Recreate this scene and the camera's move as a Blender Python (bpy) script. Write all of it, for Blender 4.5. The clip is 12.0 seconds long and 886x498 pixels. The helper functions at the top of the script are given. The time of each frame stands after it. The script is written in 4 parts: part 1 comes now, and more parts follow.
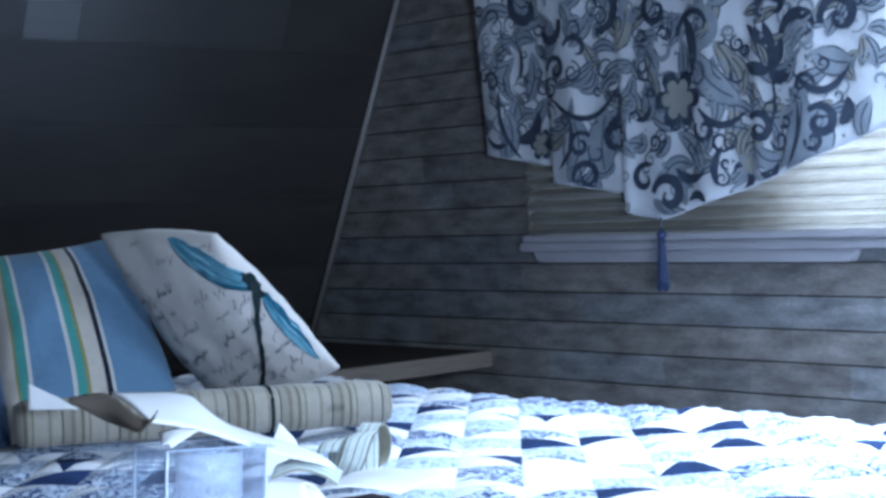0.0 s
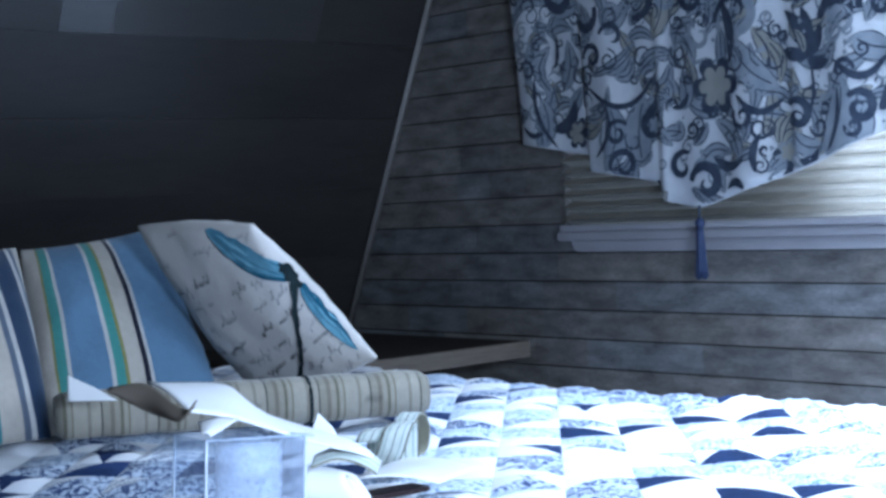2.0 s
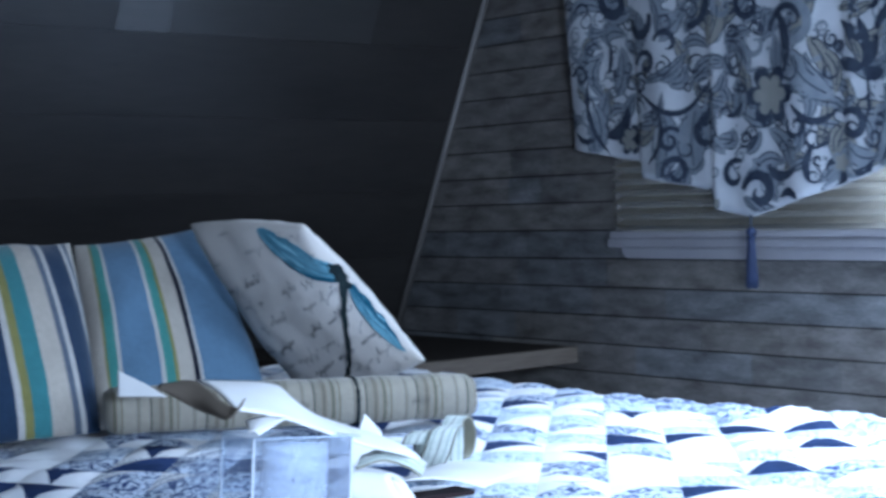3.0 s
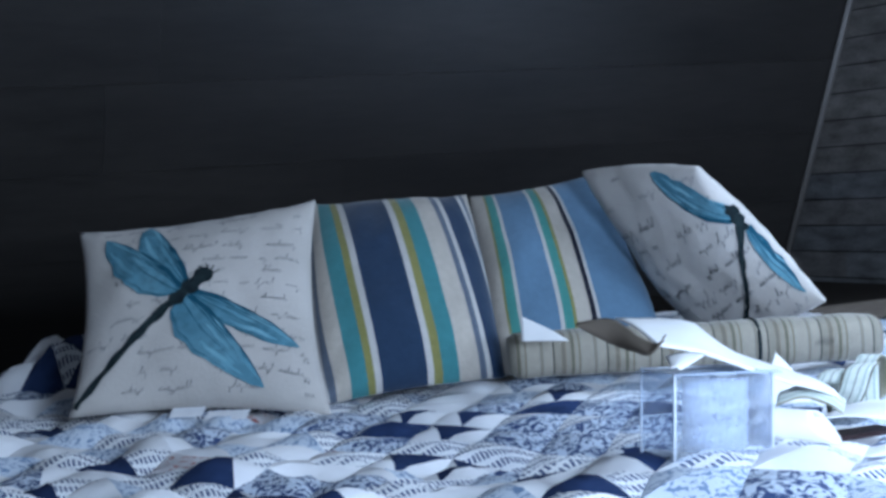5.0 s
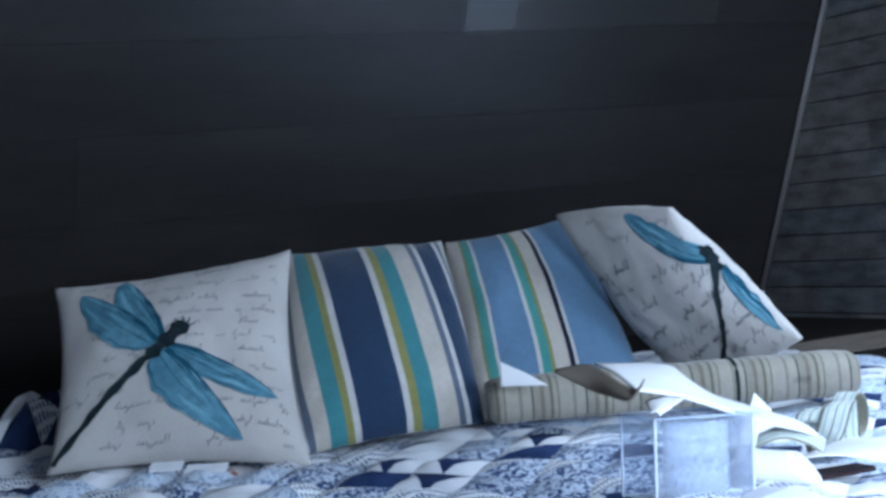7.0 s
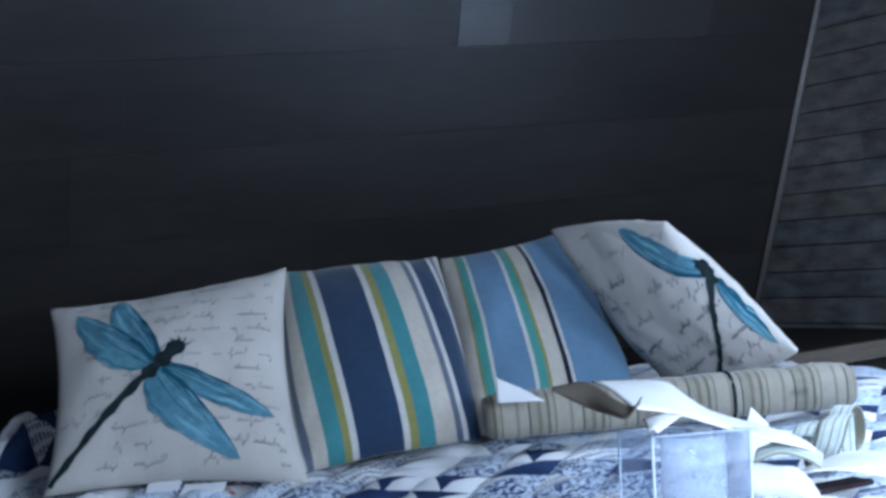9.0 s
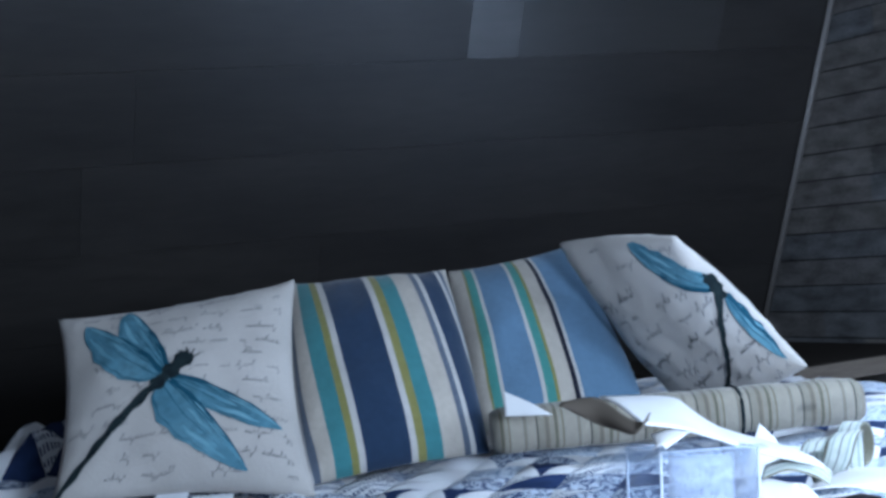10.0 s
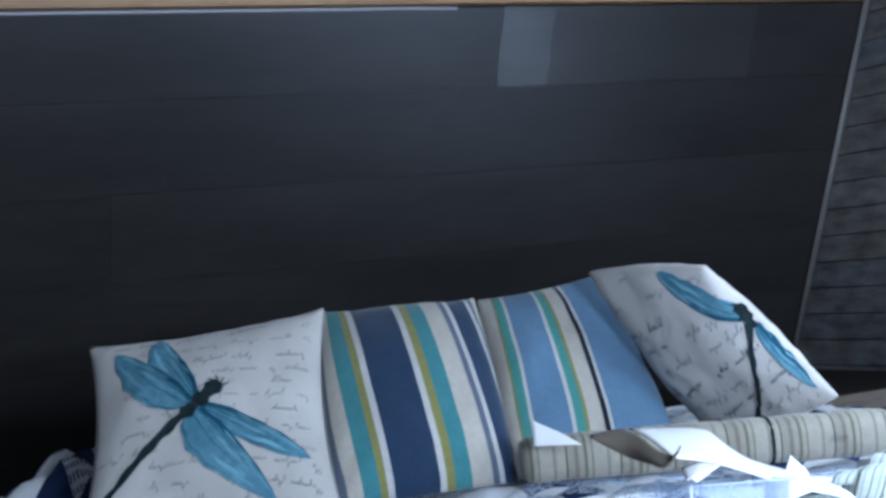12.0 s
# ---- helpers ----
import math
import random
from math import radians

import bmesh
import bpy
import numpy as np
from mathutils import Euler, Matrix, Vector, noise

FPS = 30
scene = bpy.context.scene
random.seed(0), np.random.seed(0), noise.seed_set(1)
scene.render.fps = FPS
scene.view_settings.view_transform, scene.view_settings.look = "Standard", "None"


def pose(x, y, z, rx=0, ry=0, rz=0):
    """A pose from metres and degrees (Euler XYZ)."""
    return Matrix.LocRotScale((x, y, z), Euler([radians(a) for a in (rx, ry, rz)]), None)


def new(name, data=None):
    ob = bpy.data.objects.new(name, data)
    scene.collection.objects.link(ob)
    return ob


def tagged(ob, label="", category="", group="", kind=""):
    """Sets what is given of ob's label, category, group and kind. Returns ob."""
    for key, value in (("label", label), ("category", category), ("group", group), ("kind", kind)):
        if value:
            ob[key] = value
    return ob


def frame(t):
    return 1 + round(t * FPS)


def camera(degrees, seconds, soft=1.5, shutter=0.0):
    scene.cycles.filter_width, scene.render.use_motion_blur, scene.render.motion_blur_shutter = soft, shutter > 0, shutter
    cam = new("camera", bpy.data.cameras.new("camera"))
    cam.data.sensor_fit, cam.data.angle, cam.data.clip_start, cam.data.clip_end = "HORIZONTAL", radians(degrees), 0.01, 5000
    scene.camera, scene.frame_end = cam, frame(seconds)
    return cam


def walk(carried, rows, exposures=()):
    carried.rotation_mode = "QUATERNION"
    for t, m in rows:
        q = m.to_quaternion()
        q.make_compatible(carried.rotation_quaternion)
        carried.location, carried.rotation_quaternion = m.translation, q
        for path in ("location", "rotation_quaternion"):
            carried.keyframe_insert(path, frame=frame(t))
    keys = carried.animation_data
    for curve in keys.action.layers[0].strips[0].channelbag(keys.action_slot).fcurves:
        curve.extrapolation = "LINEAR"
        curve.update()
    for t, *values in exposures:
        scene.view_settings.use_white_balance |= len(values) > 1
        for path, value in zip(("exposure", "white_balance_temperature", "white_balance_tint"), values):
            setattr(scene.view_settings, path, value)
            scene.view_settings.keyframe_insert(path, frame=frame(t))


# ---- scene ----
cam = camera(32.0, 12.0, soft=3.3, shutter=0.25)
PATH = [
    (0, 0.2451, 0.1370, 0.9607, -42.658, -1.438, -2.286),
    (0.5, 0.2441, 0.1387, 0.9596, -42.375, -1.354, -1.570),
    (1, 0.2418, 0.1402, 0.9594, -41.848, -1.282, -1.073),
    (1.5, 0.2485, 0.1437, 0.9558, -41.799, -1.478, -2.399),
    (2, 0.2496, 0.1455, 0.9563, -41.314, -1.680, -2.756),
    (2.5, 0.2486, 0.1437, 0.9559, -41.384, -1.790, -2.459),
    (3, 0.2463, 0.1415, 0.9580, -39.477, -1.511, -1.633),
    (3.1, 0.2440, 0.1427, 0.9569, -36.890, -1.480, -2.607),
    (3.2, 0.2381, 0.1460, 0.9542, -34.616, -1.271, -3.157),
    (3.3, 0.2301, 0.1504, 0.9505, -32.253, -1.109, -3.834),
    (3.4, 0.2213, 0.1553, 0.9465, -30.198, -1.216, -3.592),
    (3.5, 0.2132, 0.1597, 0.9428, -28.489, -2.031, -4.544),
    (3.7, 0.2051, 0.1642, 0.9391, -27.571, -3.034, -3.940),
    (5.3, 0.2041, 0.1639, 0.9448, -25.878, -2.458, -4.043),
    (5.5, 0.2040, 0.1638, 0.9456, -27.494, -2.533, -3.305),
    (6, 0.2037, 0.1637, 0.9473, -26.981, -2.122, -8.002),
    (6.5, 0.2034, 0.1636, 0.9491, -26.840, -1.653, -6.820),
    (7, 0.2031, 0.1635, 0.9509, -27.010, -1.034, -5.295),
    (7.2, 0.2030, 0.1635, 0.9516, -27.184, -0.757, -5.327),
    (9, 0.2019, 0.1631, 0.9581, -27.266, -0.615, -5.893),
    (9.5, 0.2016, 0.1629, 0.9599, -27.049, -0.511, -5.718),
    (10, 0.2013, 0.1628, 0.9617, -27.007, -0.190, -5.562),
    (10.5, 0.2010, 0.1627, 0.9635, -26.942, -0.144, -5.721),
    (11, 0.2007, 0.1626, 0.9653, -26.113, 0.103, -5.446),
    (11.5, 0.2004, 0.1625, 0.9671, -25.875, 0.667, -5.922),
    (12, 0.2001, 0.1624, 0.9689, -26.054, 0.804, -5.484),
]
walk(cam, [(t, pose(x, y, z, 90 + pitch, 0, yaw) @ pose(0, 0, 0, 0, 0, roll)) for t, x, y, z, yaw, pitch, roll in PATH],
     exposures=[(0, -0.28, 5000, 8), (3.0, -0.28, 5020, 8), (3.7, -0.20, 5130, 8), (7.0, -0.16, 5160, 8), (10.5, -0.06, 5180, 8), (12, 0.14, 5220, 8)])

# ---- light ----
world = bpy.data.worlds.new("sky")
scene.world = world
world.use_nodes = True
wn = world.node_tree
sky = wn.nodes.new("ShaderNodeTexSky")
sky.sky_type, sky.sun_disc = "NISHITA", False
sky.sun_elevation, sky.sun_rotation = radians(48), radians(150)
wn.nodes["Background"].inputs["Strength"].default_value = 0.1
wn.links.new(sky.outputs["Color"], wn.nodes["Background"].inputs["Color"])


def area(name, x, y, z, rx, ry, rz, sx, sy, power, colour):
    data = bpy.data.lights.new(name, "AREA")
    data.shape, data.size, data.size_y, data.energy, data.color = "RECTANGLE", sx, sy, power, colour
    lamp = new(name, data)
    lamp.matrix_world = pose(x, y, z, rx, ry, rz)
    return lamp


SKYLIGHT = (2.00, 2.92, 0.80, 1.56)
CEIL = 2.0
skylight_lamp = area("skylight_daylight", 2.46, 1.18, CEIL + 0.05, 0, 0, 0, 0.88, 0.72, 36, (0.86, 0.93, 1.0))
skylight_lamp.data.spread = radians(105)      # narrowed to gather the light on the right of the bed
area("near_window_daylight", 2.60, -0.40, 1.20, 90, 0, 0, 0.54, 0.66, 31, (0.88, 0.94, 1.0))
area("low_window_daylight", 0.85, -0.40, 1.20, 90, 0, 0, 0.54, 0.50, 52, (0.88, 0.94, 1.0))
area("window_daylight", 3.11, 1.86, 1.05, 0, 90, 0, 0.40, 0.34, 6.0, (0.9, 0.95, 1.0))

# ---- materials ----
def material(name, colour, rough=0.7, metal=0.0, second=None, scale=8.0, stretch=(1, 1, 1), amount=0.5, bump=0.2, bump_scale=60.0, coat=0.0,
             random_tone=0.0, sheen=0.0, grain=0.0):
    m = bpy.data.materials.new(name)
    m.use_nodes = True
    nt = m.node_tree
    b = nt.nodes["Principled BSDF"]
    b.inputs["Roughness"].default_value, b.inputs["Metallic"].default_value = rough, metal
    if rough >= 0.8:
        b.inputs["Specular IOR Level"].default_value = 0.12
    b.inputs["Coat Weight"].default_value, b.inputs["Sheen Weight"].default_value = coat, sheen
    tc = nt.nodes.new("ShaderNodeTexCoord")
    mp = nt.nodes.new("ShaderNodeMapping")
    mp.inputs["Scale"].default_value = stretch
    nt.links.new(tc.outputs["Object"], mp.inputs["Vector"])
    n1 = nt.nodes.new("ShaderNodeTexNoise")
    n1.inputs["Scale"].default_value, n1.inputs["Detail"].default_value = scale, 6
    nt.links.new(mp.outputs["Vector"], n1.inputs["Vector"])
    ramp = nt.nodes.new("ShaderNodeValToRGB")
    ramp.color_ramp.elements[0].position, ramp.color_ramp.elements[1].position = 0.5 - amount * 0.5, 0.5 + amount * 0.5
    ramp.color_ramp.elements[0].color = (*colour, 1)
    ramp.color_ramp.elements[1].color = (*(second or [c * 0.8 for c in colour]), 1)
    nt.links.new(n1.outputs["Fac"], ramp.inputs["Fac"])
    out = ramp.outputs["Color"]
    if grain:
        n3 = nt.nodes.new("ShaderNodeTexNoise")
        n3.inputs["Scale"].default_value, n3.inputs["Detail"].default_value = scale * 7, 4
        nt.links.new(mp.outputs["Vector"], n3.inputs["Vector"])
        mr = nt.nodes.new("ShaderNodeMapRange")
        mr.inputs["To Min"].default_value, mr.inputs["To Max"].default_value = 1 - grain, 1 + grain
        nt.links.new(n3.outputs["Fac"], mr.inputs["Value"])
        mul = nt.nodes.new("ShaderNodeVectorMath")
        mul.operation = "SCALE"
        nt.links.new(out, mul.inputs[0])
        nt.links.new(mr.outputs["Result"], mul.inputs["Scale"])
        out = mul.outputs["Vector"]
    if random_tone:
        info = nt.nodes.new("ShaderNodeObjectInfo")
        mr = nt.nodes.new("ShaderNodeMapRange")
        mr.inputs["To Min"].default_value, mr.inputs["To Max"].default_value = 1 - random_tone, 1 + random_tone
        nt.links.new(info.outputs["Random"], mr.inputs["Value"])
        mul = nt.nodes.new("ShaderNodeVectorMath")
        mul.operation = "SCALE"
        nt.links.new(out, mul.inputs[0])
        nt.links.new(mr.outputs["Result"], mul.inputs["Scale"])
        out = mul.outputs["Vector"]
    nt.links.new(out, b.inputs["Base Color"])
    if bump:
        n2 = nt.nodes.new("ShaderNodeTexNoise")
        n2.inputs["Scale"].default_value, n2.inputs["Detail"].default_value = bump_scale, 3
        nt.links.new(mp.outputs["Vector"], n2.inputs["Vector"])
        bp = nt.nodes.new("ShaderNodeBump")
        bp.inputs["Strength"].default_value, bp.inputs["Distance"].default_value = bump, 0.004
        nt.links.new(n2.outputs["Fac"], bp.inputs["Height"])
        nt.links.new(bp.outputs["Normal"], b.inputs["Normal"])
    return m


def striped(name, bands, rough=0.85, axis="X", repeat=1.0, slant=0.0):
    """Woven stripes across the cloth: bands of (start, colour) from 0 to 1 along one axis of its UV."""
    m = material(name, (0.5, 0.5, 0.5), rough, bump=0.25, bump_scale=220, sheen=0.2)
    nt = m.node_tree
    b = nt.nodes["Principled BSDF"]
    tc = nt.nodes.new("ShaderNodeTexCoord")
    sep = nt.nodes.new("ShaderNodeSeparateXYZ")
    nt.links.new(tc.outputs["UV"], sep.inputs[0])
    mul = nt.nodes.new("ShaderNodeMath")
    mul.operation, mul.inputs[1].default_value = "MULTIPLY", repeat
    fr = nt.nodes.new("ShaderNodeMath")
    fr.operation = "FRACT"
    slant_v = nt.nodes.new("ShaderNodeMath")
    slant_v.operation, slant_v.inputs[1].default_value = "SUBTRACT", 0.38
    nt.links.new(sep.outputs["Y"], slant_v.inputs[0])
    slant_u = nt.nodes.new("ShaderNodeMath")
    slant_u.operation, slant_u.use_clamp, slant_u.inputs[1].default_value = "MULTIPLY", True, 12.0
    nt.links.new(sep.outputs["X"], slant_u.inputs[0])
    both = nt.nodes.new("ShaderNodeMath")
    both.operation = "MULTIPLY"
    nt.links.new(slant_v.outputs[0], both.inputs[0])
    nt.links.new(slant_u.outputs[0], both.inputs[1])
    skewed = nt.nodes.new("ShaderNodeMath")
    skewed.operation, skewed.inputs[1].default_value = "MULTIPLY_ADD", slant
    nt.links.new(both.outputs[0], skewed.inputs[0])
    nt.links.new(sep.outputs[axis], skewed.inputs[2])
    nt.links.new(skewed.outputs[0], mul.inputs[0])
    nt.links.new(mul.outputs[0], fr.inputs[0])
    ramp = nt.nodes.new("ShaderNodeValToRGB")
    ramp.color_ramp.interpolation = "CONSTANT"
    els = ramp.color_ramp.elements
    els[0].position, els[0].color = bands[0][0], (*bands[0][1], 1)
    els[1].position, els[1].color = bands[1][0], (*bands[1][1], 1)
    for p, c in bands[2:]:
        els.new(p).color = (*c, 1)
    nt.links.new(fr.outputs[0], ramp.inputs["Fac"])
    noise_node = nt.nodes.new("ShaderNodeTexNoise")
    noise_node.inputs["Scale"].default_value, noise_node.inputs["Detail"].default_value = 90, 3
    nt.links.new(tc.outputs["Object"], noise_node.inputs["Vector"])
    mr = nt.nodes.new("ShaderNodeMapRange")
    mr.inputs["To Min"].default_value, mr.inputs["To Max"].default_value = 0.82, 1.12
    nt.links.new(noise_node.outputs["Fac"], mr.inputs["Value"])
    sc = nt.nodes.new("ShaderNodeVectorMath")
    sc.operation = "SCALE"
    nt.links.new(ramp.outputs["Color"], sc.inputs[0])
    nt.links.new(mr.outputs["Result"], sc.inputs["Scale"])
    nt.links.new(sc.outputs["Vector"], b.inputs["Base Color"])
    return m


def printed(name, ground, ink, scale, cover=0.5, stretch=(1, 1, 1)):
    """Cotton with a small all-over print."""
    m = material(name, ground, 0.9, bump=0.2, bump_scale=150, sheen=0.1)
    nt = m.node_tree
    b = nt.nodes["Principled BSDF"]
    tc = nt.nodes.new("ShaderNodeTexCoord")
    mp = nt.nodes.new("ShaderNodeMapping")
    mp.inputs["Scale"].default_value = stretch
    nt.links.new(tc.outputs["Object"], mp.inputs["Vector"])
    n = nt.nodes.new("ShaderNodeTexNoise")
    n.inputs["Scale"].default_value, n.inputs["Detail"].default_value, n.inputs["Distortion"].default_value = scale, 2.5, 1.5
    nt.links.new(mp.outputs["Vector"], n.inputs["Vector"])
    ramp = nt.nodes.new("ShaderNodeValToRGB")
    ramp.color_ramp.elements[0].position, ramp.color_ramp.elements[1].position = cover - 0.03, cover + 0.03
    ramp.color_ramp.elements[0].color, ramp.color_ramp.elements[1].color = (*ink, 1), (*ground, 1)
    nt.links.new(n.outputs["Fac"], ramp.inputs["Fac"])
    nt.links.new(ramp.outputs["Color"], b.inputs["Base Color"])
    return m


def dashed(name, ground, ink, period):
    """Cotton printed with short uneven dashes in rows."""
    m = printed(name, ground, ink, 20, 0.5)
    nt = m.node_tree
    b = nt.nodes["Principled BSDF"]
    tc = nt.nodes.new("ShaderNodeTexCoord")
    masks = []
    for axis, step, edge in (("X", period, 0.48), ("Y", period * 3.2, 0.36)):
        w = nt.nodes.new("ShaderNodeTexWave")
        w.bands_direction = axis
        w.inputs["Scale"].default_value = 2 * math.pi / (20 * step)
        w.inputs["Distortion"].default_value, w.inputs["Detail"].default_value, w.inputs["Detail Scale"].default_value = 2.2, 2.0, 1.2
        nt.links.new(tc.outputs["Object"], w.inputs["Vector"])
        g = nt.nodes.new("ShaderNodeMath")
        g.operation, g.inputs[1].default_value = "GREATER_THAN", edge
        nt.links.new(w.outputs["Fac"], g.inputs[0])
        masks.append(g)
    both = nt.nodes.new("ShaderNodeMath")
    both.operation = "MULTIPLY"
    nt.links.new(masks[0].outputs[0], both.inputs[0])
    nt.links.new(masks[1].outputs[0], both.inputs[1])
    mix = nt.nodes.new("ShaderNodeMix")
    mix.data_type = "RGBA"
    mix.inputs["A"].default_value, mix.inputs["B"].default_value = (*ground, 1), (*ink, 1)
    nt.links.new(both.outputs[0], mix.inputs["Factor"])
    nt.links.new(mix.outputs["Result"], b.inputs["Base Color"])
    return m


def clear_plastic(name, tint=(0.95, 0.97, 1.0), haze=0.25):
    m = bpy.data.materials.new(name)
    m.use_nodes = True
    nt = m.node_tree
    b = nt.nodes["Principled BSDF"]
    b.inputs["Base Color"].default_value, b.inputs["Roughness"].default_value = (*tint, 1), 0.08
    n = nt.nodes.new("ShaderNodeTexNoise")
    n.inputs["Scale"].default_value, n.inputs["Detail"].default_value = 18, 2
    mr = nt.nodes.new("ShaderNodeMapRange")
    mr.inputs["From Min"].default_value, mr.inputs["From Max"].default_value = 0.3, 0.75
    mr.inputs["To Min"].default_value, mr.inputs["To Max"].default_value = haze * 0.75, haze * 1.2
    nt.links.new(n.outputs["Fac"], mr.inputs["Value"])
    glass = nt.nodes.new("ShaderNodeBsdfTransparent")
    glass.inputs["Color"].default_value = (0.93, 0.95, 0.98, 1)
    mix = nt.nodes.new("ShaderNodeMixShader")
    nt.links.new(mr.outputs["Result"], mix.inputs["Fac"])
    nt.links.new(glass.outputs[0], mix.inputs[1])
    nt.links.new(b.outputs[0], mix.inputs[2])
    nt.links.new(mix.outputs[0], nt.nodes["Material Output"].inputs["Surface"])
    return m


def translucent(name, colour, share=0.5):
    m = material(name, colour, 0.9, amount=0.4, scale=30, bump=0.1)
    nt = m.node_tree
    t = nt.nodes.new("ShaderNodeBsdfTranslucent")
    t.inputs["Color"].default_value = (*colour, 1)
    mix = nt.nodes.new("ShaderNodeMixShader")
    mix.inputs["Fac"].default_value = share
    nt.links.new(nt.nodes["Principled BSDF"].outputs[0], mix.inputs[1])
    nt.links.new(t.outputs[0], mix.inputs[2])
    nt.links.new(mix.outputs[0], nt.nodes["Material Output"].inputs["Surface"])
    return m


M = {}
M["roof_plank"] = material("dark_grey_panel", (0.030, 0.027, 0.0245), 0.34, second=(0.013, 0.012, 0.0115), scale=2.6, stretch=(0.7, 4, 4), amount=0.7,
                           bump=0.12, bump_scale=18, random_tone=0.12, grain=0.42)
# Sheen of the bright quilt, put into two lighter greys as well as gloss.
M["roof_plank_pale"] = material("glossy_panel_sheen_fade", (0.036, 0.034, 0.032), 0.29, second=(0.018, 0.017, 0.0165), scale=2.6, stretch=(0.7, 4, 4), amount=0.7, bump=0.1, bump_scale=18, grain=0.22)
M["roof_plank_bright"] = material("glossy_panel_painted_sheen", (0.050, 0.049, 0.048), 0.22, second=(0.028, 0.0275, 0.027), scale=2.6, stretch=(0.7, 4, 4), amount=0.9, bump=0.1, bump_scale=18, grain=0.2)
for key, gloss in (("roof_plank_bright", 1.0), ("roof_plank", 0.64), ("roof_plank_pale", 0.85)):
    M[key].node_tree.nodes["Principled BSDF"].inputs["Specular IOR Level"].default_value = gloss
M["backing"] = material("dark_backing", (0.03, 0.03, 0.032), 0.8)
M["plank"] = [material("weathered_plank_" + str(i), c, 0.55, second=d, scale=5, stretch=(1, 2.0, 6.5), amount=0.46, bump=0.25, bump_scale=26, random_tone=0.14, grain=0.5)
              for i, (c, d) in enumerate([((0.075, 0.067, 0.060), (0.23, 0.215, 0.20)), ((0.062, 0.058, 0.055), (0.21, 0.20, 0.19)),
                                          ((0.064, 0.064, 0.064), (0.22, 0.222, 0.224)), ((0.082, 0.074, 0.066), (0.25, 0.235, 0.215))])]
M["trim"] = material("beige_trim", (0.165, 0.152, 0.14), 0.5, bump=0.1)
M["wood"] = material("bare_plywood", (0.22, 0.165, 0.115), 0.6, second=(0.17, 0.12, 0.08), scale=5, stretch=(1, 12, 12), bump=0.15, grain=0.15)
M["rail_wood"] = material("orange_pine", (0.42, 0.25, 0.12), 0.5, second=(0.30, 0.165, 0.075), scale=5, stretch=(1, 12, 12), bump=0.15, grain=0.2)
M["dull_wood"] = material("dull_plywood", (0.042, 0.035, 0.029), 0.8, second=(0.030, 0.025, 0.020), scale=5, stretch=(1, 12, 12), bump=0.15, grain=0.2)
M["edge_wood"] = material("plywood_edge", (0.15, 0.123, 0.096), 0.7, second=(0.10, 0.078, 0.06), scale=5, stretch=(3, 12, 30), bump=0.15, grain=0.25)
M["wall"] = material("plain_wall", (0.13, 0.125, 0.12), 0.8, bump=0.05)
M["ceiling"] = material("grey_ceiling", (0.16, 0.155, 0.15), 0.8, bump=0.05)
M["floor"] = material("vinyl_floor", (0.18, 0.14, 0.11), 0.5, scale=6, stretch=(1, 10, 1))
M["white_frame"] = material("white_vinyl", (0.35, 0.34, 0.36), 0.45, bump=0.03)
M["shade"] = translucent("cream_shade", (0.64, 0.61, 0.545), 0.35)
M["dome"] = translucent("milky_dome", (0.8, 0.8, 0.8), 0.8)
M["cream_cloth"] = material("cream_cloth", (0.56, 0.525, 0.49), 0.9, second=(0.40, 0.375, 0.345), scale=7, amount=0.55, bump=0.25, bump_scale=180, sheen=0.2)
M["ink"] = material("faded_ink", (0.20, 0.195, 0.20), 0.9, bump=0)
M["wing"] = material("blue_wing", (0.018, 0.080, 0.13), 0.85, second=(0.19, 0.36, 0.44), scale=10, amount=1.0, bump=0.1, grain=0.5)
M["streak"] = material("pale_wing_streak", (0.24, 0.43, 0.51), 0.85, second=(0.09, 0.22, 0.30), scale=22, bump=0)
M["vein"] = material("dark_vein", (0.02, 0.085, 0.135), 0.85, bump=0)
M["body"] = material("dark_insect_body", (0.006, 0.010, 0.014), 0.85, second=(0.022, 0.034, 0.036), scale=80, bump=0.1)
M["mattress"] = material("mattress_cover", (0.5, 0.5, 0.52), 0.9)
M["q_white"] = material("white_cotton", (0.87, 0.87, 0.88), 0.9, second=(0.77, 0.77, 0.80), scale=20, bump=0.3, bump_scale=120)
M["q_navy"] = material("navy_cotton", (0.016, 0.027, 0.070), 0.9, second=(0.03, 0.05, 0.13), scale=40, bump=0.3, bump_scale=120, random_tone=0.3)
M["q_sky"] = printed("pale_blue_print", (0.62, 0.68, 0.77), (0.20, 0.28, 0.44), 95, 0.46)
M["q_blue"] = printed("blue_floral_print", (0.56, 0.62, 0.72), (0.035, 0.06, 0.16), 80, 0.49)
M["q_dash"] = dashed("dashed_print", (0.85, 0.86, 0.88), (0.07, 0.10, 0.21), 0.0062)
M["q_red"] = printed("rose_print", (0.62, 0.60, 0.62), (0.36, 0.12, 0.10), 45, 0.42)
M["paper"] = material("white_paper", (0.86, 0.85, 0.84), 0.7, bump=0.05)
M["kraft"] = material("grey_brown_paper", (0.15, 0.125, 0.10), 0.8, bump=0.05)
M["clear"] = clear_plastic("clear_acetate", haze=0.055)
M["frost"] = clear_plastic("frosted_acetate", (0.8, 0.84, 0.95), 0.34)
# pale opaque colour for the highlights along the box's folds
M["edge"] = material("fold_highlight", (0.75, 0.8, 0.88), 0.2, bump=0)
M["sheet_shade"] = material("dark_red_sheet_shade", (0.022, 0.006, 0.008), 0.6)
